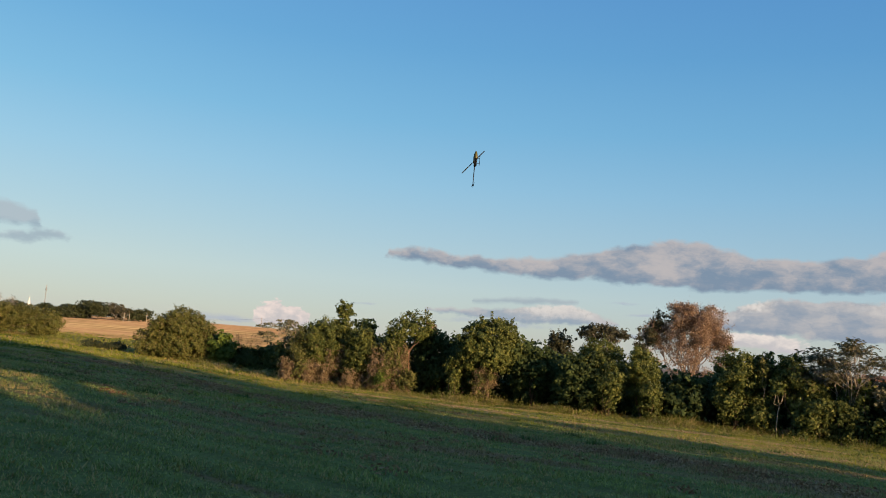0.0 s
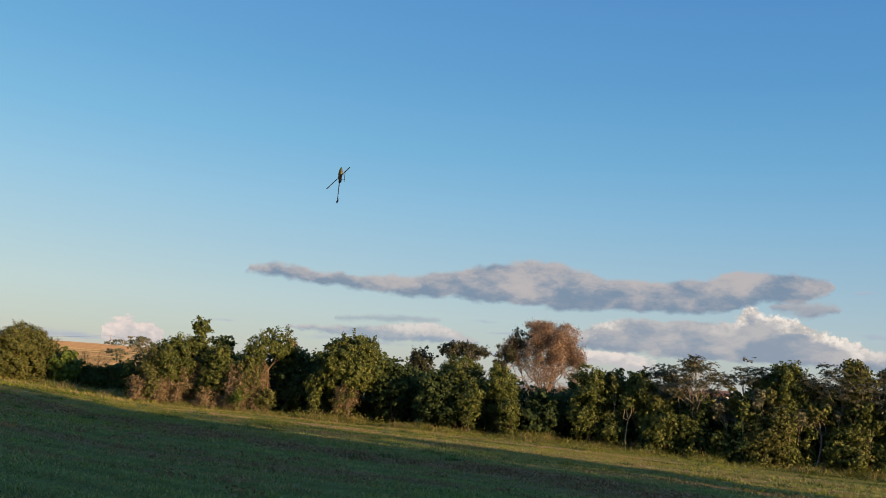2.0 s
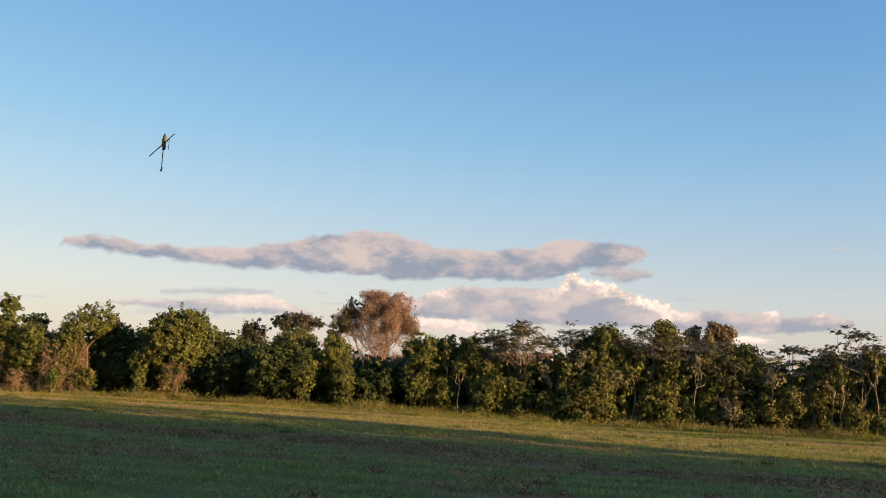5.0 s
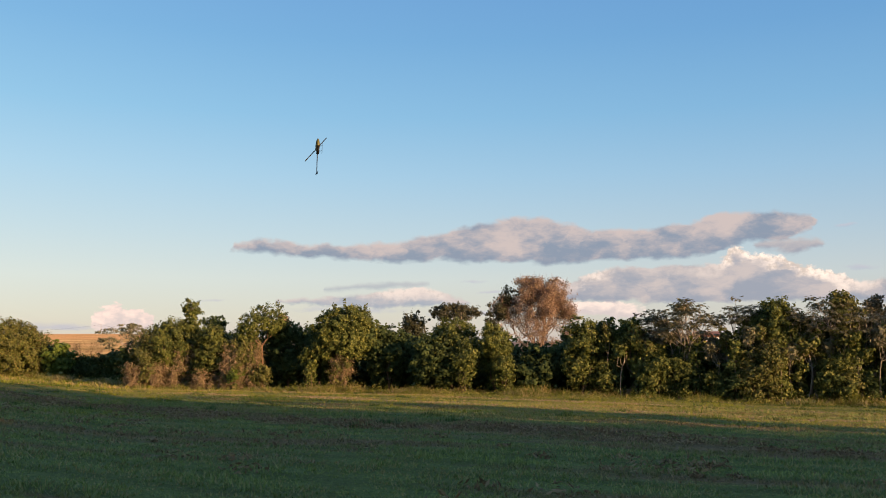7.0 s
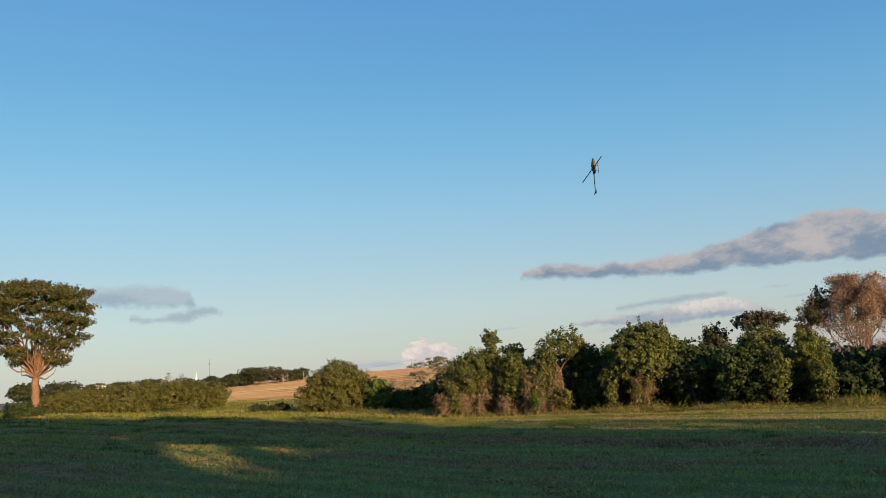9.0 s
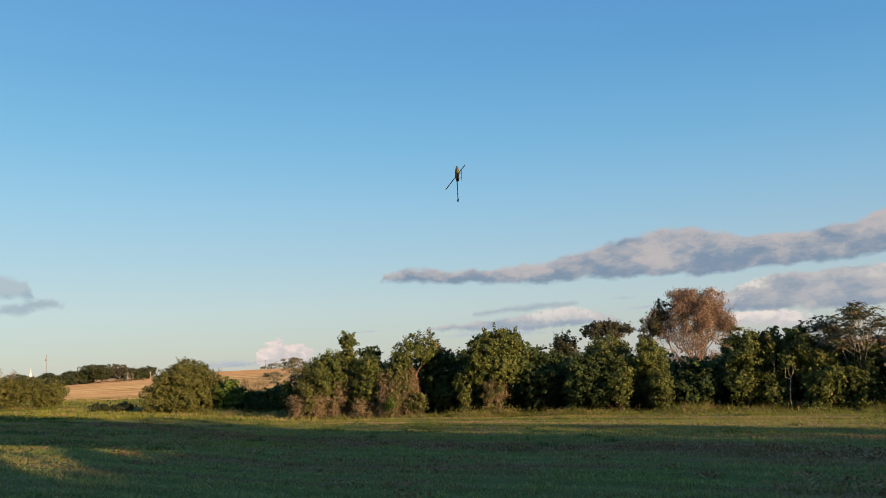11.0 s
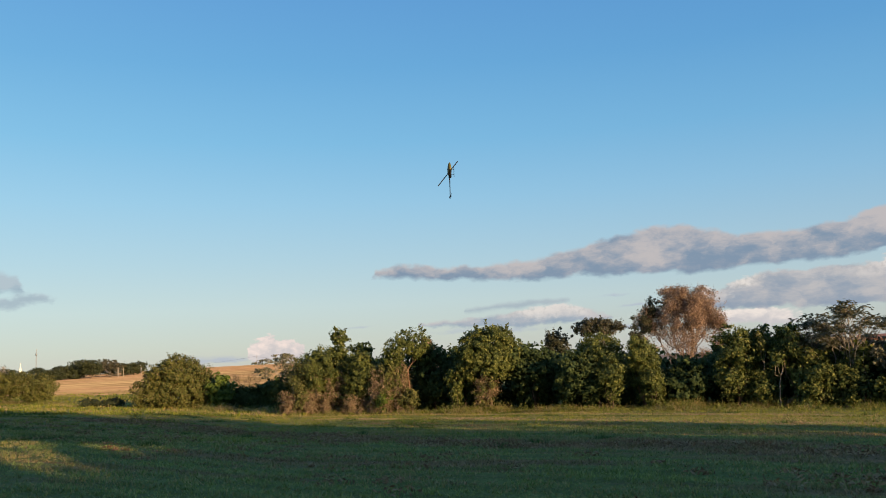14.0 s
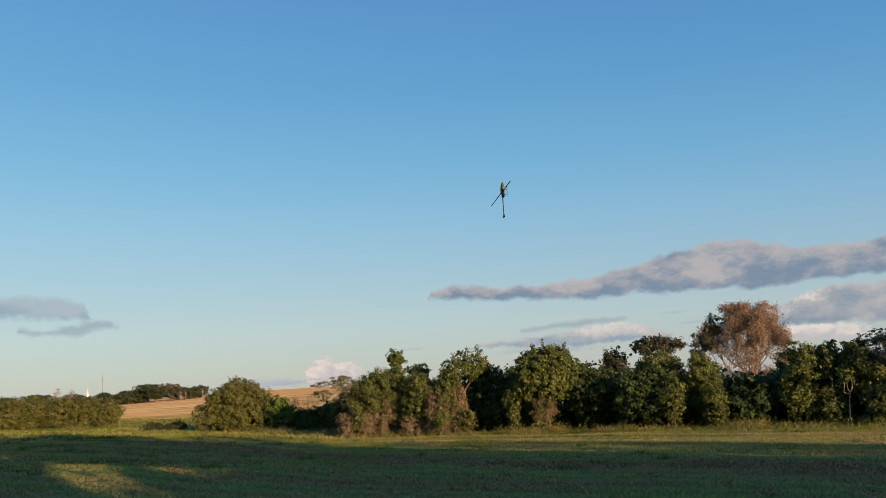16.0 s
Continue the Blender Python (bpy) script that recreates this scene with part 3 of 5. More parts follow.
def leafy(name, bearing, off, top, width, leaf_kind, label, seed, low=0.25, leaf=0.17, clump=0.42, fill=0.55, count=22, lobes=4,
          bark="brown", category="tree", group="trees of the wood edge", dead=0.0, lobe_list=None, trunk=True, trunk_r=None, sprigs=0.16, limb=0.6):
    """A leafy tree or bush. top: degrees above the eye; width in metres; low: where the crown starts, as a share of the height."""
    rng = np.random.default_rng(seed)
    x, y = spot(bearing, off)
    z = ground_at(x, y)
    h = EYE + off * math.tan(radians(top)) - z
    t = thing(name, (x, y, z - 0.05), label, category, group, turn=radians(bearing))
    ls = lobe_list(h, width) if lobe_list else lobes_for(rng, h, width, low * h, lobes)
    paths = []
    r0 = trunk_r or 0.03 + 0.016 * h
    fork = max(0.3, low * h * 0.8)
    if trunk:
        paths.append(wander(rng, (0, 0, 0), (rng.normal(0, 0.15), rng.normal(0, 0.15), fork), 0.06 * h * 0.3, r0, r0 * 0.75))
        base = paths[0][-1][:3]
        part_paths = [wander(rng, base, (l[0], l[1], l[2] + 0.3 * l[5]), 0.1 * h * 0.4, r0 * limb, 0.012) for l in ls]
        v, f = tubes(paths, 8)
        sheet("trunk", v, f, BARK[bark], t, smooth=True)
        for path in part_paths:
            v, f = tubes([path], 5)
            sheet("branch", v, f, BARK[bark], t, smooth=True)
    else:
        stems = [wander(rng, (rng.normal(0, 0.1 * width), rng.normal(0, 0.1 * width), 0), (l[0], l[1], l[2]), 0.1, 0.03, 0.008, 5) for l in ls]
        for path in stems:
            v, f = tubes([path], 5)
            sheet("stem", v, f, BARK[bark], t, smooth=True)
    if leaf_kind == "dead":
        v, f = both(crown(rng, ls, leaf * 0.62, clump, fill * 0.6, count), vines(rng, ls, int(90 * width * h)))
    else:
        v, f = crown(rng, ls, leaf, clump, fill, count, sprigs=sprigs)
    sheet("crown", v, f, LEAF[leaf_kind], t)
    if leaf_kind == "dead":
        v, f = crown(rng, ls, leaf, clump, fill * 0.4, count)
        sheet("living_leaf", v, f, LEAF["olive"], t, "olive leaves among the dry vines")
    if dead:
        dl = []
        for _ in range(16):
            across, top = rng.uniform(-0.48, 0.48), dead * h * rng.uniform(0.25, 1.0) ** 0.8
            dl.append((across * width, -math.sqrt(max(0.02, 0.2 - across ** 2)) * width * rng.uniform(0.7, 0.95), top * 0.5, width * rng.uniform(0.05, 0.1), width * 0.08, top * 0.5))
        v, f = both(crown(rng, dl, leaf * 0.62, clump * 0.8, fill * 0.55, count), vines(rng, dl, int(110 * width * h * dead)))
        sheet("dead_vines", v, f, LEAF["dead"], t, "dry brown hanging vines")
    return t


def cecropia(bearing, off, top, width, label, seed, stems=3, tips=26, low=0.45, leaf=0.26, droop=0.6):
    """A gaunt tree of pale bare branches with rosettes of broad leaves at their ends."""
    rng = np.random.default_rng(seed)
    x, y = spot(bearing, off)
    z = ground_at(x, y)
    h = EYE + off * math.tan(radians(top)) - z
    t = thing("cecropia_tree", (x, y, z - 0.05), label, "tree", "trees of the wood edge", turn=radians(bearing))
    trunks, limbs, ends = [], [], []
    for s in range(stems):
        foot = np.array([rng.normal(0, 0.12 * width), rng.normal(0, 0.2), 0])
        lean = np.array([rng.normal(0, 0.09 * width), rng.normal(0, 0.08 * width), h * rng.uniform(low, low + 0.2)])
        path = wander(rng, foot, foot + lean, 0.1, 0.042, 0.026, 7)
        trunks.append(path)
        fork = path[-1][:3]
        for k in range(max(2, tips // stems)):
            start = path[rng.integers(3, 7)][:3] if rng.random() < 0.5 else fork
            a = rng.uniform(0, 2 * math.pi)
            reach = width * 0.5 * math.sqrt(rng.random())
            tip = np.array([fork[0] * 0.5 + math.cos(a) * reach, fork[1] * 0.5 + math.sin(a) * reach, 0.0])
            tip[2] = h * (1 - 0.25 * (reach / (width * 0.5)) ** 2) - abs(rng.normal(0, 0.16)) * h * (0.3 + 0.7 * rng.random())
            tip[2] = max(tip[2], start[2] + 0.2)
            limbs.append(wander(rng, start, tip, 0.12, 0.022, 0.009, 5))
            ends.append(tip)
    for path in trunks:
        v, f = tubes([path], 7)
        sheet("trunk", v, f, BARK["pale"], t, "slender pale grey trunk", True)
    for path in limbs:
        v, f = tubes([path], 5)
        sheet("branch", v, f, BARK["pale"], t, smooth=True)
    quads = []
    for e in ends:
        n = rng.integers(13, 20)
        ang = rng.uniform(0, 2 * math.pi) + np.arange(n) * 2.4
        reach = leaf * rng.uniform(0.5, 1.5, n)
        for a, r in zip(ang, reach):
            way = np.array([math.cos(a), math.sin(a), rng.uniform(-droop, 0.25)])
            c = e + way * r
            side = np.array([-math.sin(a), math.cos(a), rng.normal(0, 0.25)])
            L = leaf * rng.uniform(0.7, 1.15)
            for turn in (-0.75, 0.0, 0.75):
                w2 = way * math.cos(turn) + side * math.sin(turn)
                s2 = side * math.cos(turn) - way * math.sin(turn)
                quads.append([c - w2 * L * 0.15, c + w2 * L * 0.3 + s2 * L * 0.2, c + w2 * L * 0.72 - np.array([0, 0, L * 0.2]), c + w2 * L * 0.3 - s2 * L * 0.2])
    v = np.array(quads).reshape(-1, 3)
    sheet("crown", v, np.arange(len(v)).reshape(-1, 4), LEAF["cecropia"], t, "broad leaves in open rosettes")
    return t


def branching(rng, start, way, length, radius, depth, paths, ends, spread=0.55, rise=0.12):
    """Limbs that fork again and again."""
    way = np.asarray(way, float)
    way /= np.linalg.norm(way)
    end = np.asarray(start) + way * length
    paths.append(wander(rng, start, end, length * 0.07, radius, radius * 0.62, 4))
    if depth == 0:
        ends.append(end)
        return
    for k in range(rng.integers(2, 4)):
        w = way + rng.normal(0, spread, 3) + (0, 0, rise)
        branching(rng, end, w, length * rng.uniform(0.62, 0.88), radius * 0.6, depth - 1, paths, ends, spread, rise)
    if depth <= 2:
        ends.append(end)


def open_tree(name, bearing, off, top, width, leaf_kind, label, seed, bark="red", low=0.25, depth=4, limbs=5, leaf=0.14, clump=0.5, count=26, flat=0.0,
              group="trees of the wood edge", keep=1.0, squash=0.75, trunk_r=None, strands=0, tufts=None, inner=0.0):
    """A tree whose branches show through a thin crown. flat: how much the crown spreads like an umbrella."""
    rng = np.random.default_rng(seed)
    x, y = spot(bearing, off)
    z = ground_at(x, y)
    h = EYE + off * math.tan(radians(top)) - z
    t = thing(name, (x, y, z - 0.05), label, "tree", group, turn=radians(bearing))
    r0 = trunk_r or 0.02 * h
    paths, ends = [], []
    trunk = wander(rng, (0, 0, 0), (rng.normal(0, 0.1), rng.normal(0, 0.1), low * h), 0.03 * h, r0, r0 * 0.8)
    for i in range(limbs):
        a = 2 * math.pi * (i + rng.random() * 0.5) / limbs
        up = rng.uniform(0.5, 1.3 + 8 * inner) * (1 - flat * 0.4)
        branching(rng, trunk[-1][:3], (math.cos(a) * 0.8, math.sin(a) * 0.8, up), h * 0.27, r0 * 0.55, depth, paths, ends, 0.5, 0.1 * (1 - flat))
    ends = np.array(ends)
    # bring the crown to its height and width
    span = np.percentile(np.hypot(ends[:, 0], ends[:, 1]), 90)
    sxy, base = (width * 0.5 - clump * 0.6) / span, low * h
    sz = (h - clump * 0.5 - base) / (np.percentile(ends[:, 2], 96) - base)

    def fit(p):
        q = np.array(p, float)
        q[:, :2] *= sxy
        q[:, 2] = base + (q[:, 2] - base) * sz
        reach = np.hypot(q[:, 0], q[:, 1]) / (width * 0.5 - clump * 0.6)
        q[:, :2] /= np.maximum(1, reach ** 0.8)[:, None]
        q[:, 2] = np.minimum(q[:, 2], h - clump * 0.4 - (0.3 * (h - base) * np.maximum(reach - 0.45, 0) ** 1.3))
        if flat:
            q[:, 2] -= flat * 0.25 * h * (np.hypot(q[:, 0], q[:, 1]) / (width * 0.5)) ** 2 * ((q[:, 2] - base) / (h - base)).clip(0, 1)
        return q

    v, f = tubes([trunk], 9)
    sheet("trunk", v, f, BARK[bark], t, smooth=True)
    main = [p for p in paths if p[0][3] > r0 * 0.5]
    for path in main:
        v, f = tubes([fit(path)], 6)
        sheet("branch", v, f, BARK[bark], t, smooth=True)
    v, f = tubes([fit(p) for p in paths if p[0][3] <= r0 * 0.5], 3)
    tagged(sheet("twigwork", v, f, BARK[bark], t, smooth=True), kind="stuff")
    c = fit(np.concatenate([ends, [p[k][:3] for p in paths for k in (1, 2) if p[k][2] > base + inner * (h - base)]]) if inner else ends)
    c = c[rng.random(len(c)) < keep]
    d = rng.normal(0, 1, (len(c), count, 3))
    d /= np.linalg.norm(d, axis=2)[..., None]
    at = (c[:, None] + d * clump * rng.random((len(c), count, 1)) ** 0.5 * (1, 1, squash)).reshape(-1, 3)
    v, f = leaves(rng, at, d.reshape(-1, 3), np.full(len(at), leaf))
    sheet("crown", v, f, LEAF[leaf_kind], t)
    if strands:
        # fine upright twigs that fan out from the limbs' ends
        foot = np.repeat(fit(ends), strands, 0) + rng.normal(0, 0.25, (len(ends) * strands, 3))
        way = foot - (0, 0, base * 0.6)
        way /= np.linalg.norm(way, axis=1)[:, None]
        way += rng.normal(0, 0.28, way.shape) + (0, 0, 0.25)
        side = np.cross(way, rng.normal(0, 1, way.shape))
        side *= rng.uniform(0.006, 0.014, (len(way), 1)) / np.linalg.norm(side, axis=1)[:, None]
        far = foot + way * rng.uniform(0.1, 0.35, (len(way), 1))
        v = np.stack([foot - side, foot + side, far + side * 0.3, far - side * 0.3], 1).reshape(-1, 3)
        tagged(sheet("twigwork", v, np.arange(len(v)).reshape(-1, 4), BARK[bark], t, "bare pinkish twigs"), kind="stuff")
    if tufts:
        kind, (tx, ty, tz) = tufts
        v, f = crown(rng, [(tx * width + rng.normal(0, 0.09) * width, ty * width + rng.normal(0, 0.1) * width, tz * h + rng.normal(0, 0.05) * h, 0.6, 0.6, 0.45) for _ in range(9)], leaf * 1.3, 0.35, 0.5, 18)
        sheet("living_leaf", v, f, LEAF[kind], t, "dark green leaves among the bare twigs")
    return t


# ---------- ground ----------
def build_ground():
    rings = np.concatenate([[0.4], np.geomspace(1.0, 60, 60), np.linspace(63, 200, 50), np.geomspace(210, 4600, 40)])
    turns = np.radians(np.arange(0, 360, 1.5))
    R, A = np.meshgrid(rings, turns, indexing="ij")
    X, Y = -np.sin(A) * R, np.cos(A) * R
    v = np.stack([X, Y, lie(X, Y)], -1).reshape(-1, 3)
    n = len(turns)
    i, j = np.meshgrid(np.arange(len(rings) - 1), np.arange(n), indexing="ij")
    k = (j + 1) % n
    f = np.stack([i * n + j, (i + 1) * n + j, (i + 1) * n + k, i * n + k], -1).reshape(-1, 4)
    cap = len(v)
    v = np.concatenate([v, [[0, 0, 0]]])
    g = sheet("ground", v, f, ground_material(), smooth=True)
    me = g.data
    bm = bmesh.new()
    bm.from_mesh(me)
    bm.verts.ensure_lookup_table()
    for a in range(n):
        bm.faces.new((bm.verts[cap], bm.verts[a], bm.verts[(a + 1) % n])).smooth = True
    bmesh.ops.recalc_face_normals(bm, faces=bm.faces)
    bm.to_mesh(me)
    bm.free()
    tagged(g, "mown grass field with strips of brown hay and a dry tan slope beyond", "ground", kind="structure")


build_ground()


# ---------- big tree, hedge and far things on the rising side ----------
def shade_lobes(h, w):
    """Flat layers of leaves, wide above and stepping in below."""
    lobes = []
    for z, reach, n, size, thick in ((0.95, 0.14, 4, 0.16, 0.034), (0.88, 0.28, 8, 0.15, 0.036), (0.79, 0.36, 10, 0.12, 0.034), (0.69, 0.34, 9, 0.11, 0.032), (0.59, 0.31, 8, 0.1, 0.03), (0.5, 0.25, 6, 0.09, 0.028), (0.42, 0.2, 4, 0.09, 0.026)):
        for k in range(n):
            a = 2 * math.pi * (k + 0.5 * z * 7) / n
            lobes.append((math.cos(a) * w * reach, math.sin(a) * w * reach, h * (z + 0.025 * math.sin(5 * a + z * 30)), w * size, w * size, h * thick))
    return lobes + [(w * 0.16, -0.1 * w, h * 0.4, w * 0.1, w * 0.1, h * 0.03)]


leafy("shade_tree", 35.8, 100, 7.25, 13.0, "shade", "tall shade tree with a broad olive crown on stout reddish limbs", 5, low=0.36, leaf=0.15, clump=0.48, fill=0.5, count=24,
      bark="red", group="", lobe_list=shade_lobes, trunk_r=0.48, limb=0.26, sprigs=0.06)
for i, (b, off, top, w) in enumerate([(36.6, 96, -0.15, 4.6), (35.0, 120, 0.35, 6.5), (33.3, 119, 0.45, 6), (31.8, 119, 0.62, 6), (30.3, 118, 0.66, 6), (28.8, 117, 0.6, 6),
                                      (27.4, 115, 0.52, 6), (26.2, 113, 0.5, 5.5), (25.3, 111, 0.3, 4.5)]):
    leafy("hedge_bush", b, off, top, w, "hedge" if i else "deep", "dense olive-green bush in a long hedge" if i else "shaded bush at the foot of the shade tree, coloured dark green",
          40 + i, low=0.03, leaf=0.135, clump=0.5, fill=0.5, count=26, sprigs=0.08, trunk=False, category="bush", group="bushes of the hedge")

# round bush standing alone, its brighter companion and low shrubs
leafy("round_bush", 17.3, 86, 1.25, 8.2, "hedge", "large rounded olive-green bush standing alone at the field edge", 60, low=0.02, leaf=0.11, clump=0.36, fill=0.55, count=30, sprigs=0.08,
      trunk=False, category="bush", group="bushes at the field edge",
      lobe_list=lambda h, w: [(0, 0, h * 0.45, w * 0.4, w * 0.38, h * 0.45), (0.02 * w, 0, h * 0.72, w * 0.22, w * 0.22, h * 0.28), (-w * 0.3, -0.05 * w, h * 0.3, w * 0.22, w * 0.25, h * 0.3), (w * 0.32, -0.05 * w, h * 0.26, w * 0.2, w * 0.25, h * 0.27), (0.05 * w, -0.22 * w, h * 0.35, w * 0.34, w * 0.22, h * 0.36), (-0.1 * w, -0.1 * w, h * 0.62, w * 0.26, w * 0.24, h * 0.27), (0.14 * w, -0.1 * w, h * 0.6, w * 0.24, w * 0.22, h * 0.26)])
leafy("small_bush", 14.6, 83, -0.3, 3.0, "fresh", "bright green bush beside the round bush", 61, low=0.02, leaf=0.2, clump=0.42, trunk=False, category="bush", group="bushes at the field edge")
for i, (b, off, top, w) in enumerate([(22.6, 92, -1.35, 2.6), (21.3, 92, -1.4, 3.0), (13.3, 84, -1.05, 3.2), (12.2, 80, -1.0, 3.2), (11.2, 78, -0.75, 3.0)]):
    leafy("low_shrub", b, off, top, w, "far" if i < 2 else "deep", "low dark green shrub in the grass", 70 + i, low=0.02, leaf=0.13, clump=0.35, trunk=False, category="shrub", group="low shrubs")
open_tree("bare_shrub", 13.1, 100, 0.0, 4.2, "dead", "bare brown shrub with thin twigs", 77, bark="brown", low=0.08, depth=3, limbs=9, leaf=0.05, clump=0.35, count=9, group="")

# far trees along the crest
for i, (b, off, top, w, kind) in enumerate([(24.7, 420, 0.55, 15, "far"), (23.9, 425, 0.76, 15, "far"), (23.1, 430, 1.08, 16, "far"), (22.5, 420, 1.02, 14, "far"), (20.6, 440, 0.75, 11, "far"), (21.6, 450, 0.75, 14, "far"),
                                            (20.0, 450, 0.78, 9, "far"), (19.6, 455, 0.86, 8, "far"), (25.6, 440, 0.68, 14, "far"), (27.4, 430, 0.7, 14, "far"),
                                            (29.3, 420, 0.78, 15, "far"), (31.0, 400, 0.72, 15, "far"), (32.6, 380, 0.7, 14, "far"), (34.4, 300, 0.95, 14, "far"), (36.4, 300, 1.0, 15, "far")]):
    leafy("far_tree", b, off, top, w, kind, "distant broad-crowned tree on the ridge", 90 + i, low=0.12, leaf=0.5, clump=0.8, fill=0.5, count=5, group="far trees on the ridge")
for i, (b, top, w) in enumerate([(22.0, 1.1, 12), (21.4, 1.04, 11), (20.95, 0.86, 9)]):
    open_tree("far_tree", b, 435, top, w, "grey", "distant thin grey-brown tree on the ridge", 110 + i, bark="pale", low=0.2, depth=3, limbs=5, leaf=0.5, clump=0.7, count=6, group="far trees on the ridge", trunk_r=0.2)
open_tree("bare_tree", 27.75, 300, 1.12, 9.5, "grey", "pale leafless tree behind the hedge", 120, bark="pale", low=0.3, depth=4, limbs=6, leaf=0.2, clump=0.6, count=3, group="", trunk_r=0.3, keep=0.2)
open_tree("umbrella_tree", 10.6, 92, 1.05, 6.6, "cecropia", "thin flat-topped tree with pale branches", 121, bark="pale", low=0.45, depth=3, limbs=6, leaf=0.12, clump=0.45, count=22, flat=0.5, group="", squash=0.35)

# ---------- the wood edge: a row behind darkened for shade, then the trees in front ---
for i, b in enumerate(np.arange(9.0, -56.0, -2.5)):
    top = float(np.interp(b, [-56, -46, -44.5, -40.8, -39.5, -30, -28.6, -26.3, -24, -19.5, -18, -14.2, -13, -8, 0, 9], [1.2, 1.0, 0.2, 0.2, 1.0, 1.2, 0.1, -0.2, 0.5, 0.4, -0.25, -0.25, 0.3, 0.5, 0.9, -0.1])) + 0.12 * math.sin(i * 2.3)
    leafy("thicket_tree", float(b), edge_at(b) + 6.5 + (i % 3), top, 4.6, "deep", "dark green tree in the thicket behind the wood edge", 200 + i, low=0.06, leaf=0.22, clump=0.5, fill=0.5, count=11,
          group="trees of the thicket")

for i, b in enumerate(np.arange(9.5, -56.0, -2.2)):
    leafy("thicket_bush", float(b), edge_at(b) + 4.2 + (i % 2), -1.6 + 0.3 * math.sin(i * 1.7), 4.2, "deep", "dark green bush under the trees of the thicket", 240 + i, low=0.0, leaf=0.24, clump=0.5, fill=0.5, count=11,
          lobes=3, trunk=False, category="bush", group="bushes of the thicket")

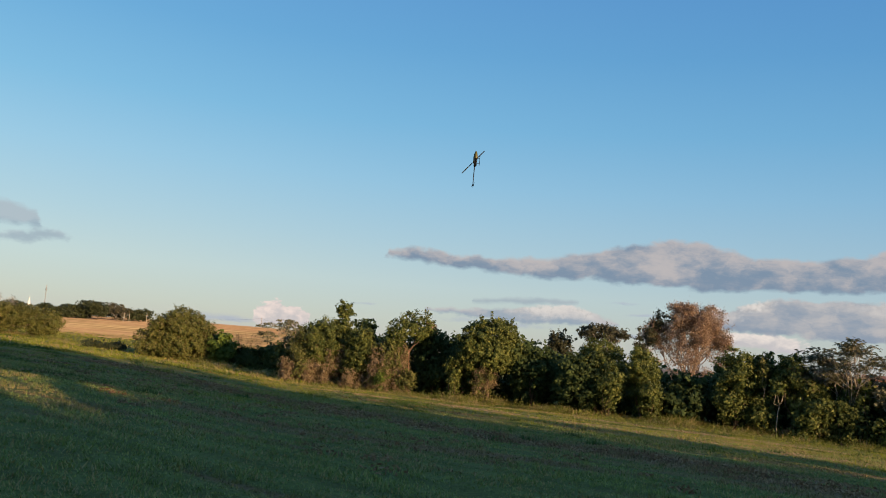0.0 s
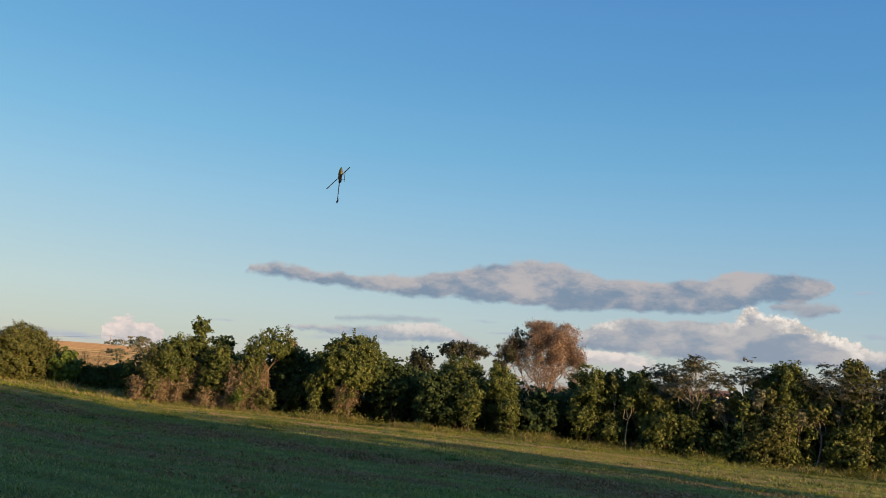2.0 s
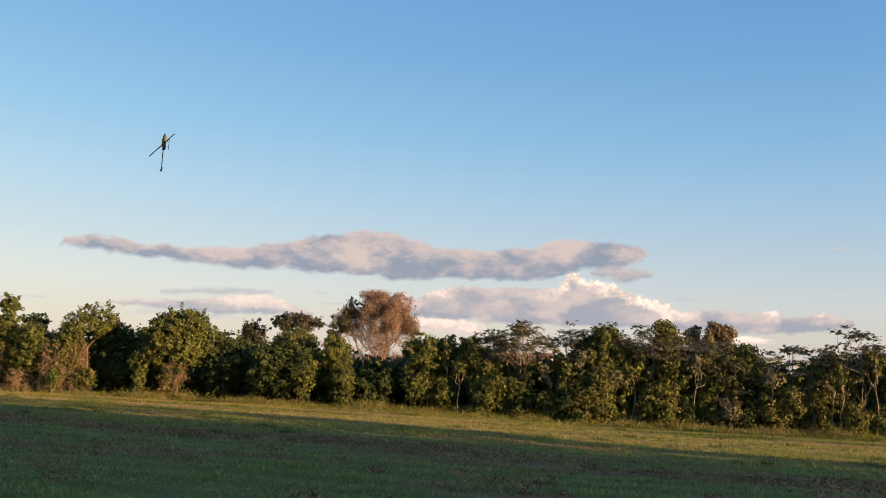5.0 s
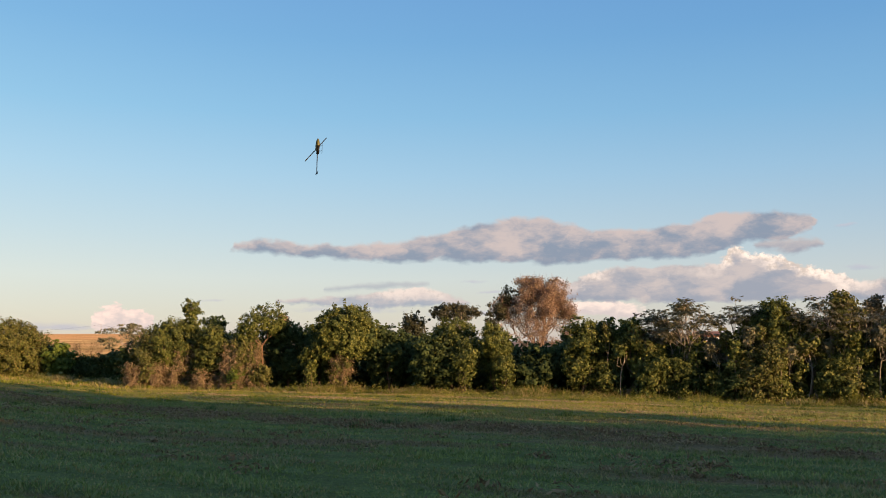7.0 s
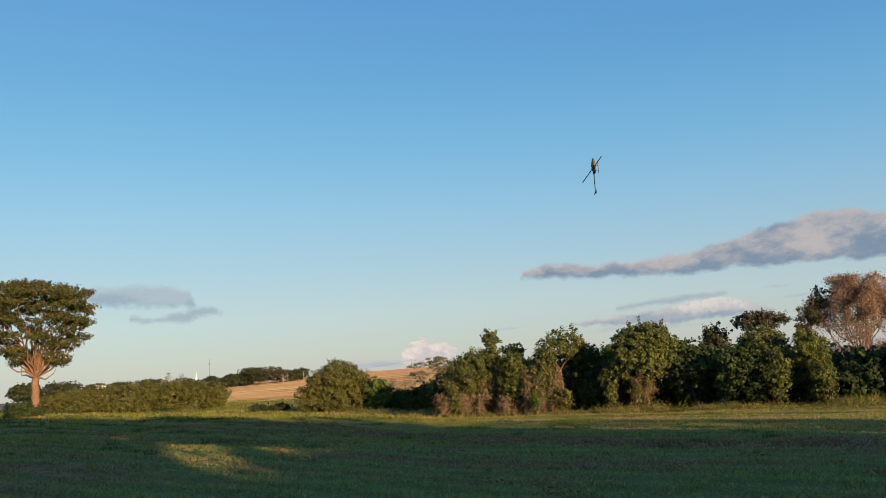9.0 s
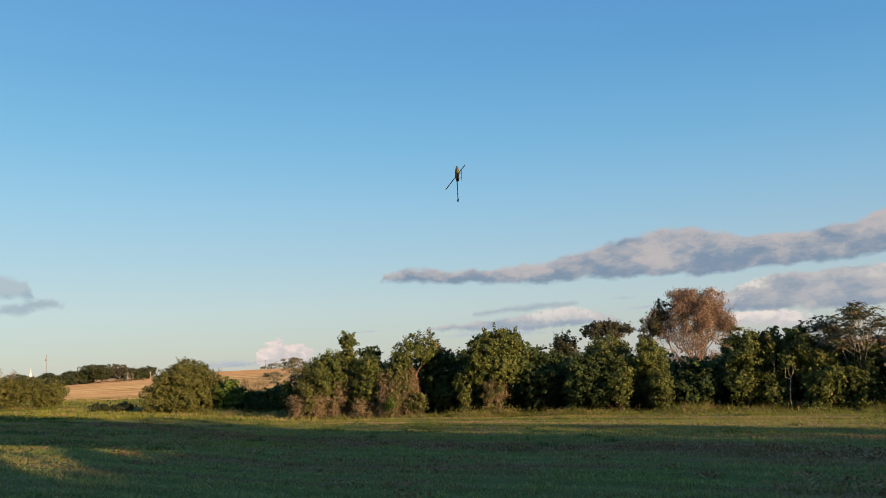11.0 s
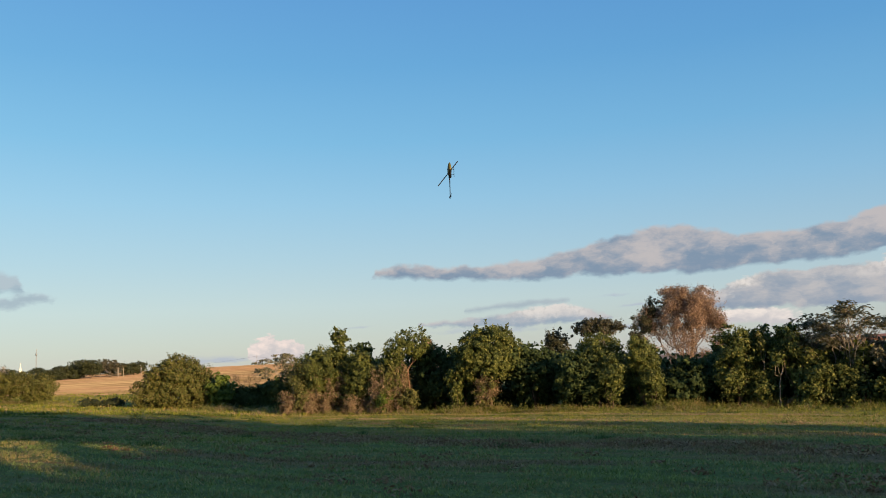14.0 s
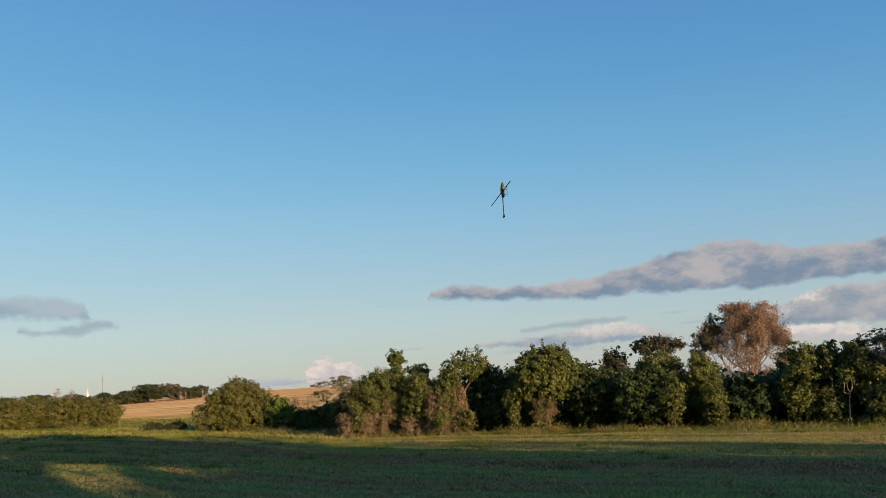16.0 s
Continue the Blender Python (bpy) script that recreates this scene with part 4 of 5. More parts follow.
# several dark_tree entries fill shaded gaps with the darker leaf colour
# name, bearing, behind the edge, top, width, leaves, how low the crown hangs, lobes, dead vines, label
FRONT = [
    ("vine_covered_bush", 10.2, 0.5, -0.3, 2.8, "deep", 0.03, 3, 0.0, "dark bush draped in vines at the wood edge"),
    ("vine_covered_bush", 9.1, 0.0, 0.75, 4.0, "olive", 0.05, 5, 0.5, "vine-covered bush with dry brown tangles below"),
    ("vine_covered_tree", 7.7, 0.9, 1.25, 4.4, "vine", 0.12, 6, 0.62, "vine-covered tree with dry brown tangles below"),
    ("dark_tree", 5.3, 2.2, 1.62, 2.2, "deep", 0.3, 3, 0.0, "dark green slender tree behind its neighbours"),
    ("vine_covered_bush", 5.3, 0.3, 0.95, 3.6, "vine", 0.05, 5, 0.35, "green bush with brown dead vines below"),
    ("vine_covered_bush", 3.5, -0.1, 0.35, 2.9, "olive", 0.05, 5, 0.95, "olive bush hung with dry brown vines at the wood edge"),
    ("dark_tree", 0.5, 2.6, 1.25, 3.2, "deep", 0.05, 4, 0.0, "dark green tree in the shade of the wood edge"),
    ("low_bush", 3.9, -1.2, -2.0, 1.8, "fresh", 0.03, 3, 0.0, "bright yellow-green bush in the tall grass"),
    ("low_bush", -0.85, -0.4, -0.25, 1.25, "vine", 0.03, 3, 0.0, "narrow bright green bush at the wood edge"),
    ("vine_covered_bush", -2.9, -0.2, -0.75, 1.7, "dead", 0.05, 3, 0.0, "brown dry vines hanging under the round tree"),
    ("dark_tree", -1.6, 1.8, 0.9, 3.0, "deep", 0.05, 4, 0.0, "dark green tree beside the round tree"),
    ("dark_tree", -6.2, 1.8, 0.85, 3.8, "deep", 0.05, 4, 0.0, "dark green tree in the shade of the wood edge"),
    ("vine_covered_tree", -10.6, 2.2, 1.35, 4.2, "vine", 0.3, 5, 0.0, "leafy green tree hung with vines"),
    ("dark_tree", -9.4, 1.0, 0.35, 3.8, "deep", 0.04, 5, 0.0, "dark green tree in the shade of the wood edge"),
    ("vine_covered_tree", -13.4, 1.0, 1.1, 2.3, "vine", 0.05, 5, 0.0, "narrow leafy green tree hung with vines"),
    ("low_bush", -11.3, -0.5, -0.25, 1.8, "vine", 0.03, 4, 0.0, "sunlit yellow-green bush at the wood edge"),
    ("low_bush", -14.0, -0.3, -1.2, 1.6, "vine", 0.03, 4, 0.0, "green bush at the wood edge"),
    ("dark_tree", -16.4, 1.5, -0.5, 3.8, "deep", 0.04, 4, 0.0, "dark green tree in the shade of the wood edge"),
    ("vine_covered_tree", -19.3, 0.6, 1.5, 2.7, "vine", 0.06, 5, 0.0, "leafy green tree hung with vines"),
    ("dark_tree", -21.2, 2.2, 1.25, 3.2, "deep", 0.05, 4, 0.0, "dark green tree in the shade of the wood edge"),
    ("vine_covered_tree", -22.5, 0.9, 1.3, 2.0, "vine", 0.3, 5, 0.12, "leafy green tree hung with vines"),
    ("low_bush", -24.1, -0.2, -0.9, 1.8, "vine", 0.03, 4, 0.0, "olive bush at the wood edge"),
    ("dark_tree", -26.6, 1.6, -0.25, 3.4, "deep", 0.05, 4, 0.0, "dark green tree in the shade of the wood edge"),
    ("low_bush", -25.6, 0.0, -1.2, 2.0, "vine", 0.03, 4, 0.0, "green bush at the wood edge"),
    ("vine_covered_tree", -31.5, 1.6, 2.55, 2.9, "vine", 0.45, 6, 0.0, "tall green tree with a dense crown"),
    ("dark_tree", -32.8, 2.4, 1.7, 2.8, "deep", 0.1, 4, 0.0, "dark green tree among its paler neighbours"),
    ("low_bush", -30.6, 0.0, -0.3, 3.0, "olive", 0.03, 4, 0.0, "broad sunlit olive bush at the wood edge"),
    ("vine_covered_tree", -35.5, 1.4, 2.9, 2.0, "olive", 0.55, 6, 0.0, "tall tree overgrown with yellowing vines"),
    ("low_bush", -34.9, 0.0, -0.9, 2.4, "vine", 0.03, 4, 0.0, "green bush at the wood edge"),
    ("vine_covered_tree", -38.0, 1.2, 1.0, 2.8, "olive", 0.3, 5, 0.0, "vine-hung tree with yellowing leaves"),
    ("low_bush", -39.2, -0.2, -2.0, 1.7, "cecropia", 0.03, 4, 0.0, "bush with broad pale leaves"),
    ("dark_tree", -41.0, 1.6, 0.2, 3.6, "deep", 0.05, 4, 0.0, "dark green tree in the shade of the wood edge"),
    ("low_bush", -42.8, 0.2, -1.0, 2.4, "olive", 0.03, 4, 0.0, "olive bush at the wood edge"),
    ("vine_covered_tree", -45.0, 1.4, 1.0, 3.4, "olive", 0.1, 5, 0.2, "vine-hung tree with yellowing leaves"),
    ("vine_covered_tree", -49.5, 1.0, 1.6, 3.6, "vine", 0.06, 5, 0.0, "leafy green tree hung with vines"),
    ("vine_covered_tree", -53.0, 1.0, 1.8, 3.8, "vine", 0.06, 5, 0.0, "leafy green tree hung with vines"),
]
for i, (name, b, back, top, w, kind, low, n, dead, label) in enumerate(FRONT):
    leafy(name, b, edge_at(b) + back, top, w * (1.14 if "tree" in name else 1.05), kind, label, 300 + i, low=low, lobes=n, dead=dead, leaf=0.14 if kind == "deep" else 0.098, clump=0.34, fill=0.58, count=18 if kind == "deep" else 34,
          category="bush" if "bush" in name else "tree",
          group="bushes at the wood edge" if "bush" in name else "trees of the wood edge", trunk="bush" not in name)

# the tangle of lesser trees at the thinner end of the wood
pick = np.random.default_rng(17)
for i, b in enumerate(np.arange(-19.8, -54.0, -1.15)):
    b = float(b + pick.uniform(-0.35, 0.35))
    kind = ("vine", "olive", "deep", "cecropia", "vine")[int(pick.integers(0, 5))]
    leafy("young_tree", b, edge_at(b) + pick.uniform(0.3, 4.5), min(float(pick.uniform(-0.5, 1.3 if b > -27 else 2.0)), 0.0 if -44.6 < b < -40.6 or -28.4 < b < -26.3 else 9.0), float(pick.uniform(1.6, 3.0)), kind,
          {"vine": "young green tree in the tangle of the wood edge", "olive": "young tree with yellowing leaves in the tangle", "deep": "young dark green tree in the tangle",
           "cecropia": "young tree with pale broad leaves in the tangle"}[kind], 600 + i, low=float(pick.uniform(0.15, 0.6)), lobes=3, leaf=0.115, clump=0.36, fill=0.5, count=24, bark="pale",
          group="young trees of the wood edge")

# round-headed tree on a vine-wrapped stem
leafy("round_tree", -3.2, edge_at(-3.2) + 0.6, 2.25, 4.95, "vine", "broad round-headed tree thick with green leaves", 338, low=0.36, leaf=0.098, clump=0.32, fill=0.62, count=44, sprigs=0.1,
      lobe_list=lambda h, w: [(0, 0, h * 0.72, w * 0.4, w * 0.38, h * 0.27), (-w * 0.27, -0.05 * w, h * 0.66, w * 0.22, w * 0.24, h * 0.2), (w * 0.29, -0.05 * w, h * 0.64, w * 0.2, w * 0.22, h * 0.2),
                              (-0.3 * w, 0, h * 0.5, w * 0.18, w * 0.2, h * 0.15), (w * 0.36, 0, h * 0.54, w * 0.13, w * 0.16, h * 0.14), (0.08 * w, -0.2 * w, h * 0.6, w * 0.3, w * 0.2, h * 0.2), (0.02 * w, -0.05 * w, h * 0.82, w * 0.34, w * 0.3, h * 0.17)])

# a tree on a bare reddish stem that leans out beside the dry vines
leafy("low_bush", 2.3, edge_at(2.3) - 0.3, -1.7, 1.7, "olive", "olive bush at the foot of a bare reddish trunk", 341, low=0.03, lobes=4, leaf=0.098, clump=0.32, count=30, trunk=False, category="bush", group="bushes at the wood edge")
leafy("slender_tree", 2.2, edge_at(2.2) + 0.5, 2.4, 3.5, "vine", "green tree on a bare leaning reddish trunk", 339, low=0.62, leaf=0.098, clump=0.32, fill=0.55, count=34, bark="red", trunk_r=0.075,
      lobe_list=lambda h, w: [(0.1 * w, 0, h * 0.82, w * 0.34, w * 0.34, h * 0.17), (-w * 0.25, 0, h * 0.74, w * 0.25, w * 0.25, h * 0.14), (w * 0.3, -0.05 * w, h * 0.74, w * 0.18, w * 0.22, h * 0.14), (-0.4 * w, 0.1 * w, h * 0.64, w * 0.2, w * 0.2, h * 0.13), (-0.25 * w, 0.1 * w, h * 0.52, w * 0.18, w * 0.2, h * 0.12)])

# bushes and broad-leaved seedlings along the foot of the thinner end
for i, b in enumerate(np.arange(-20.4, -54.0, -1.25)):
    b = float(b + pick.uniform(-0.4, 0.4))
    kind = ("vine", "olive", "deep", "vine", "deep")[int(pick.integers(0, 5))]
    leafy("low_bush", b, edge_at(b) + pick.uniform(-0.3, 0.5), float(pick.uniform(-2.4, -1.0)), float(pick.uniform(1.3, 2.4)), kind,
          {"vine": "leafy green bush at the foot of the wood", "olive": "olive bush at the foot of the wood", "deep": "dark green bush at the foot of the wood"}[kind],
          800 + i, low=0.03, lobes=3, leaf=0.105, clump=0.34, fill=0.5, count=20,
          trunk=False, category="bush", group="bushes at the wood edge")

# thin pale saplings in the gaps
for i, b in enumerate(np.arange(-21.0, -54.0, -0.8)):
    b = float(b + pick.uniform(-0.3, 0.3))
    leafy("sapling", b, edge_at(b) + float(pick.uniform(-0.4, 0.8)), min(float(pick.uniform(-1.0, 1.4)), -0.2 if -44.6 < b < -40.6 or -28.4 < b < -26.3 else 9.0), float(pick.uniform(0.8, 1.6)), ("olive", "vine", "cecropia")[i % 3],
          "thin pale-stemmed sapling with a few leaves", 700 + i, low=0.7, lobes=2, leaf=0.14, clump=0.3, fill=0.32, count=14, bark="pale", trunk_r=0.035, group="saplings of the wood edge")

# tall narrow tree
leafy("narrow_tree", 6.85, edge_at(6.85) + 1.2, 2.52, 2.2, "vine", "tall narrow tree wrapped in green vines", 340, leaf=0.115, clump=0.34, fill=0.6, count=38,
      lobe_list=lambda h, w: [(0, 0, h * 0.9, w * 0.27, w * 0.27, h * 0.1), (0.05, 0, h * 0.78, w * 0.3, w * 0.3, h * 0.12), (-0.1, 0, h * 0.6, w * 0.45, w * 0.4, h * 0.16), (0.1, 0, h * 0.42, w * 0.6, w * 0.5, h * 0.2), (-0.3, 0, h * 0.25, w * 0.6, w * 0.5, h * 0.2)])

# gaunt broad-leaved trees
cecropia(-25.9, edge_at(-25.9) + 0.6, 2.7, 3.9, "gaunt cecropia with bare pale branches and open broad leaves", 400, stems=5, tips=80)
cecropia(-23.6, edge_at(-23.6) + 1.8, 1.9, 3.2, "gaunt cecropia with bare pale branches and open broad leaves", 401, stems=3, tips=54)
cecropia(-29.2, edge_at(-29.2) + 2.0, 3.03, 2.3, "tall gaunt cecropia with tufts of broad leaves", 402, stems=2, tips=22, low=0.55)
cecropia(-33.4, edge_at(-33.4) + 1.6, 2.75, 2.6, "tall gaunt cecropia with tufts of broad leaves", 403, stems=3, tips=20, low=0.5)
cecropia(-36.6, edge_at(-36.6) + 1.2, 2.0, 3.0, "gaunt cecropia with bare pale branches and open broad leaves", 404, stems=4, tips=30)
cecropia(-43.3, edge_at(-43.3) + 1.0, 2.15, 2.2, "slender cecropia with a small umbrella of leaves", 405, stems=1, tips=14, low=0.7)
cecropia(-41.9, edge_at(-41.9) + 1.2, 1.4, 2.6, "slender cecropia with a small umbrella of leaves", 406, stems=2, tips=18, low=0.5)
cecropia(-46.6, edge_at(-46.6) + 0.5, 2.95, 3.6, "tall gaunt cecropia on leaning pale stems", 407, stems=4, tips=34, low=0.55)
cecropia(-44.8, edge_at(-44.8) + 0.3, 1.2, 2.6, "gaunt cecropia with bare pale branches and open broad leaves", 408, stems=3, tips=22)
cecropia(-39.7, edge_at(-39.7) + 0.4, 0.8, 2.4, "gaunt cecropia with bare pale branches and open broad leaves", 409, stems=3, tips=18)
cecropia(-50.5, edge_at(-50.5) + 0.8, 2.9, 3.4, "tall gaunt cecropia on leaning pale stems", 410, stems=3, tips=30)

cecropia(-30.4, edge_at(-30.4) + 2.2, 2.6, 2.6, "tall gaunt cecropia with tufts of broad leaves", 411, stems=2, tips=18, low=0.6)
cecropia(-32.6, edge_at(-32.6) + 1.0, 2.2, 2.4, "gaunt cecropia with bare pale branches and open broad leaves", 412, stems=3, tips=20)
cecropia(-34.3, edge_at(-34.3) + 0.8, 2.8, 2.4, "tall gaunt cecropia with tufts of broad leaves", 413, stems=2, tips=20, low=0.55)
cecropia(-35.9, edge_at(-35.9) + 0.6, 2.3, 2.6, "gaunt cecropia with bare pale branches and open broad leaves", 414, stems=3, tips=26)
cecropia(-38.2, edge_at(-38.2) + 0.6, 1.9, 2.6, "gaunt cecropia with bare pale branches and open broad leaves", 415, stems=3, tips=26)

# trees standing further back
open_tree("russet_tree", -16.3, 92, 4.1, 10.2, "russet", "large tree with thin reddish-brown foliage and bare twigs", 420, bark="pink", low=0.13, depth=5, limbs=12, leaf=0.095, clump=0.55, count=10, keep=0.8, group="", trunk_r=0.24,
          strands=3, inner=0.16, tufts=("dusk", (-0.22, 0.0, 0.84)))
open_tree("grey_tree", -13.4, 90, 2.45, 2.7, "dusk", "dark thin-leaved tree beside the russet tree", 421, bark="brown", low=0.5, depth=3, limbs=6, leaf=0.12, clump=0.36, count=22, group="trees behind the wood", trunk_r=0.1)
leafy("umbrella_tree", -10.7, 84, 2.42, 5.4, "grey", "flat-topped tree with dark fine foliage on pale spreading limbs", 422, low=0.62, leaf=0.11, clump=0.3, fill=0.5, count=18, bark="pale", group="", trunk_r=0.15, limb=0.5, sprigs=0.1,
      lobe_list=lambda h, w: [(0, 0, h * 0.945, w * 0.2, w * 0.2, h * 0.05)] + [(math.cos(k * 1.047) * w * 0.24, math.sin(k * 1.047) * w * 0.24, h * (0.915 + 0.012 * math.sin(k * 2.1)), w * 0.17, w * 0.17, h * 0.046) for k in range(6)]
      + [(math.cos(k * 0.785 + 0.3) * w * 0.4, math.sin(k * 0.785 + 0.3) * w * 0.4, h * (0.85 + 0.018 * math.sin(k * 1.9)), w * 0.12, w * 0.12, h * 0.036) for k in range(8)]
      + [(math.cos(k * 1.257 + 0.6) * w * 0.22, math.sin(k * 1.257 + 0.6) * w * 0.22, h * (0.8 + 0.02 * math.sin(k * 2.7)), w * 0.11, w * 0.11, h * 0.03) for k in range(5)])
leafy("grey_tree", -7.85, 85, 1.72, 3.1, "dusk", "dark rounded tree behind the wood", 423, low=0.4, leaf=0.14, clump=0.4, group="trees behind the wood")
leafy("grey_tree", 1.0, 100, 1.55, 2.8, "russet", "brownish rounded tree behind the wood", 424, low=0.4, leaf=0.22, clump=0.5, group="trees behind the wood")
open_tree("grey_tree", -38.2, 74, 2.85, 4.6, "tawny", "broad grey-brown tree behind the wood", 425, bark="pale", low=0.35, depth=4, limbs=6, leaf=0.16, clump=0.5, count=18, group="trees behind the wood")
leafy("grey_tree", -40.2, 95, 1.35, 5.0, "deep", "dark domed tree behind the wood", 426, low=0.3, leaf=0.25, clump=0.55, group="trees behind the wood")

# ---------- unseen trees added at the back of the field, whose shade lies over it ---
LIGHT = (math.sin(radians(SUN_FROM)), -math.cos(radians(SUN_FROM)))      # the way of the light over the ground
ACROSS = (LIGHT[1], -LIGHT[0])
RISE = math.tan(radians(SUN_UP))
# gaps cut in the crowns to let lit patches through: across, height there, half width, half height, share of leaves left
GAPS = [(4.95, 6.9, 0.6, 0.3, 0.03), (5.15, 7.45, 0.75, 0.45, 0.03), (5.8, 8.15, 0.65, 0.4, 0.03), (8.2, 7.5, 1.0, 0.2, 0.05), (5.1, 9.5, 0.5, 0.4, 0.1),
        (22.8, 7.6, 0.5, 2.2, 0.07)]


# height of the added crowns, set from where the field's shadow ends
def treetop(q):
    return np.interp(np.asarray(q), [-70, 0, 4, 13, 15, 19.5, 23.5, 27.5, 29.3, 30.2, 31, 40], [20, 19, 15.5, 14.0, 12.8, 11.0, 9.7, 9.0, 8.2, 4.0, 1.5, 1.0])


def unseen_back_tree(q, p, height, width, seed):
    rng = np.random.default_rng(seed)
    x, y = ACROSS[0] * q + LIGHT[0] * p, ACROSS[1] * q + LIGHT[1] * p
    z = ground_at(x, y)
    t = thing("unseen_back_tree", (x, y, z - 0.05), "tall unseen leafy tree added behind the camera to shade the field", "tree", "trees behind the camera")
    h = height - z
    ls = lobes_for(rng, h, width, 0.05 * h, 5, 0.2)
    trunk = wander(rng, (0, 0, 0), (0, 0, h * 0.5), 0.2, 0.3, 0.2)
    v, f = tubes([trunk], 8)
    sheet("trunk", v, f, BARK["brown"], t, smooth=True)
    v, f = crown(rng, ls, *((0.5, 0.9, 1.05 if 3 < q < 12 else 0.75, 15) if q > -9 else (1.1, 1.3, 0.8, 9)))
    mids = v.reshape(-1, 4, 3).mean(1) + (x, y, z)
    across = mids[:, 0] * ACROSS[0] + mids[:, 1] * ACROSS[1]
    along = mids[:, 0] * LIGHT[0] + mids[:, 1] * LIGHT[1]
    level = mids[:, 2] + (along + 30) * RISE
    keep = np.ones(len(mids), bool)
    lot = rng.random(len(mids))
    for a, hgt, hw, hh, left in GAPS:
        keep &= (lot < left) | (((across - a) / (hw + 0.3)) ** 2 + ((level - hgt) / (hh + 0.3)) ** 2 > 1)
    # the tops are thinned and broken to soften the shadow's edge on the field
    deep = treetop(across) - level
    holes = np.array([noise.noise((a * 0.2, l * 0.8, 5.0)) + 0.5 * noise.noise((a * 0.9, l * 1.6, 2.0)) for a, l in zip(across, level)])
    chance = np.where(deep < 0, np.where(deep > -0.9, 0.24 * (holes > -0.12), 0.3 * (holes > 0.15) * (deep > -1.6)), np.where(deep + 1.2 * holes < 1.5, 0.2, 1.0))
    chance = chance * np.interp(across, [23.0, 23.8, 29.0, 30.0], [1.0, 0.16, 0.2, 0.5])      # the last trees of the row are thinned to let half light through
    keep &= rng.random(len(deep)) < chance
    v = v.reshape(-1, 4, 3)[keep].reshape(-1, 3)
    sheet("crown", v, np.arange(len(v)).reshape(-1, 4), LEAF["vine"], t)


for i, q in enumerate([*range(-63, -9, 5), *range(-8, 29, 3)]):
    tall = float(treetop(q)) + 2.2 + 0.8 * math.sin(i * 1.9)
    unseen_back_tree(float(q), -30 + 2.5 * math.sin(i * 2.1), tall, 5.6 if q < 16 else 4.4, 500 + i)


# ---------- far buildings, poles, mast ----------
def box(bm, x0, x1, y0, y1, z0, z1):
    vs = [bm.verts.new((x, y, z)) for z in (z0, z1) for x, y in ((x0, y0), (x1, y0), (x1, y1), (x0, y1))]
    for f in ((3, 2, 1, 0), (4, 5, 6, 7), (0, 1, 5, 4), (1, 2, 6, 5), (2, 3, 7, 6), (3, 0, 4, 7)):
        bm.faces.new([vs[i] for i in f])


PAINT = {
    "white": plain("white_plaster", (0.72, 0.7, 0.66), 0.8, grain=2.0), "orange": plain("orange_plaster", (0.6, 0.3, 0.17), 0.85, grain=2.0),
    "tile": plain("clay_tile", (0.3, 0.13, 0.08), 0.85, grain=9.0, spread=0.3), "sheet": plain("grey_sheet_roof", (0.33, 0.34, 0.36), 0.6, grain=3.0),
    "dark": plain("dark_opening", (0.03, 0.035, 0.04), 0.2), "pole": plain("grey_pole", (0.3, 0.26, 0.21), 0.85), "steel": plain("galvanised_steel", (0.35, 0.33, 0.32), 0.5, 0.6),
}


def house(bearing, off, base_up, wide, high, deep, wall, roof, label, gable=True, windows=3):
    x, y = spot(bearing, off)
    z = ground_at(x, y)
    h = EYE + off * math.tan(radians(base_up)) + high - z
    t = thing("house", (x, y, z - 0.1), label, "house", "houses beyond the wood", turn=radians(bearing))
    bm = bmesh.new()
    box(bm, -wide / 2, wide / 2, 0, deep, 0, h)
    part("wall", bm, PAINT[wall], t, smooth=False)
    bm = bmesh.new()
    if gable:
        a = [bm.verts.new((s * (wide / 2 + 0.4), yy, zz)) for s in (-1, 1) for yy, zz in ((-0.5, h - 0.1), (deep / 2, h + high * 0.45), (deep + 0.5, h - 0.1), (deep + 0.5, h - 0.25), (-0.5, h - 0.25))]
        bm.faces.new(a[:5])
        bm.faces.new(a[5:][::-1])
        for i in range(5):
            k = (i + 1) % 5
            bm.faces.new((a[i], a[i + 5], a[k + 5], a[k]))
        bmesh.ops.recalc_face_normals(bm, faces=bm.faces)
    else:
        box(bm, -wide / 2 - 0.3, wide / 2 + 0.3, -0.4, deep + 0.3, h + 0.003, h + 0.35)
    part("roof", bm, PAINT[roof], t, smooth=False)
    for i in range(windows):
        cx = (i + 0.5) / windows * wide - wide / 2
        bm = bmesh.new()
        box(bm, cx - 0.55, cx + 0.55, -0.06, 0.1, h - high * 0.75, h - high * 0.3)
        win = part("window", bm, PAINT["white"], t, smooth=False)
        bm = bmesh.new()
        box(bm, cx - 0.45, cx + 0.45, -0.075, -0.064, h - high * 0.75 + 0.1, h - high * 0.3 - 0.1)
        part("pane", bm, PAINT["dark"], win, "dark window pane", smooth=False)
    return t


house(-41.75, 150, 0.1, 2.9, 1.3, 6, "white", "sheet", "white building with a grey sheet roof beyond the trees", gable=False, windows=2)
house(-43.9, 155, 0.1, 3.6, 1.1, 6, "white", "sheet", "low white building beyond the trees", gable=False, windows=2)
house(-27.3, 120, -0.3, 3.0, 1.1, 5, "orange", "tile", "orange-walled house with a clay tile roof seen through the trees")
house(32.2, 360, 0.35, 3.6, 1.4, 4, "white", "sheet", "distant white building on the ridge", gable=False, windows=1)


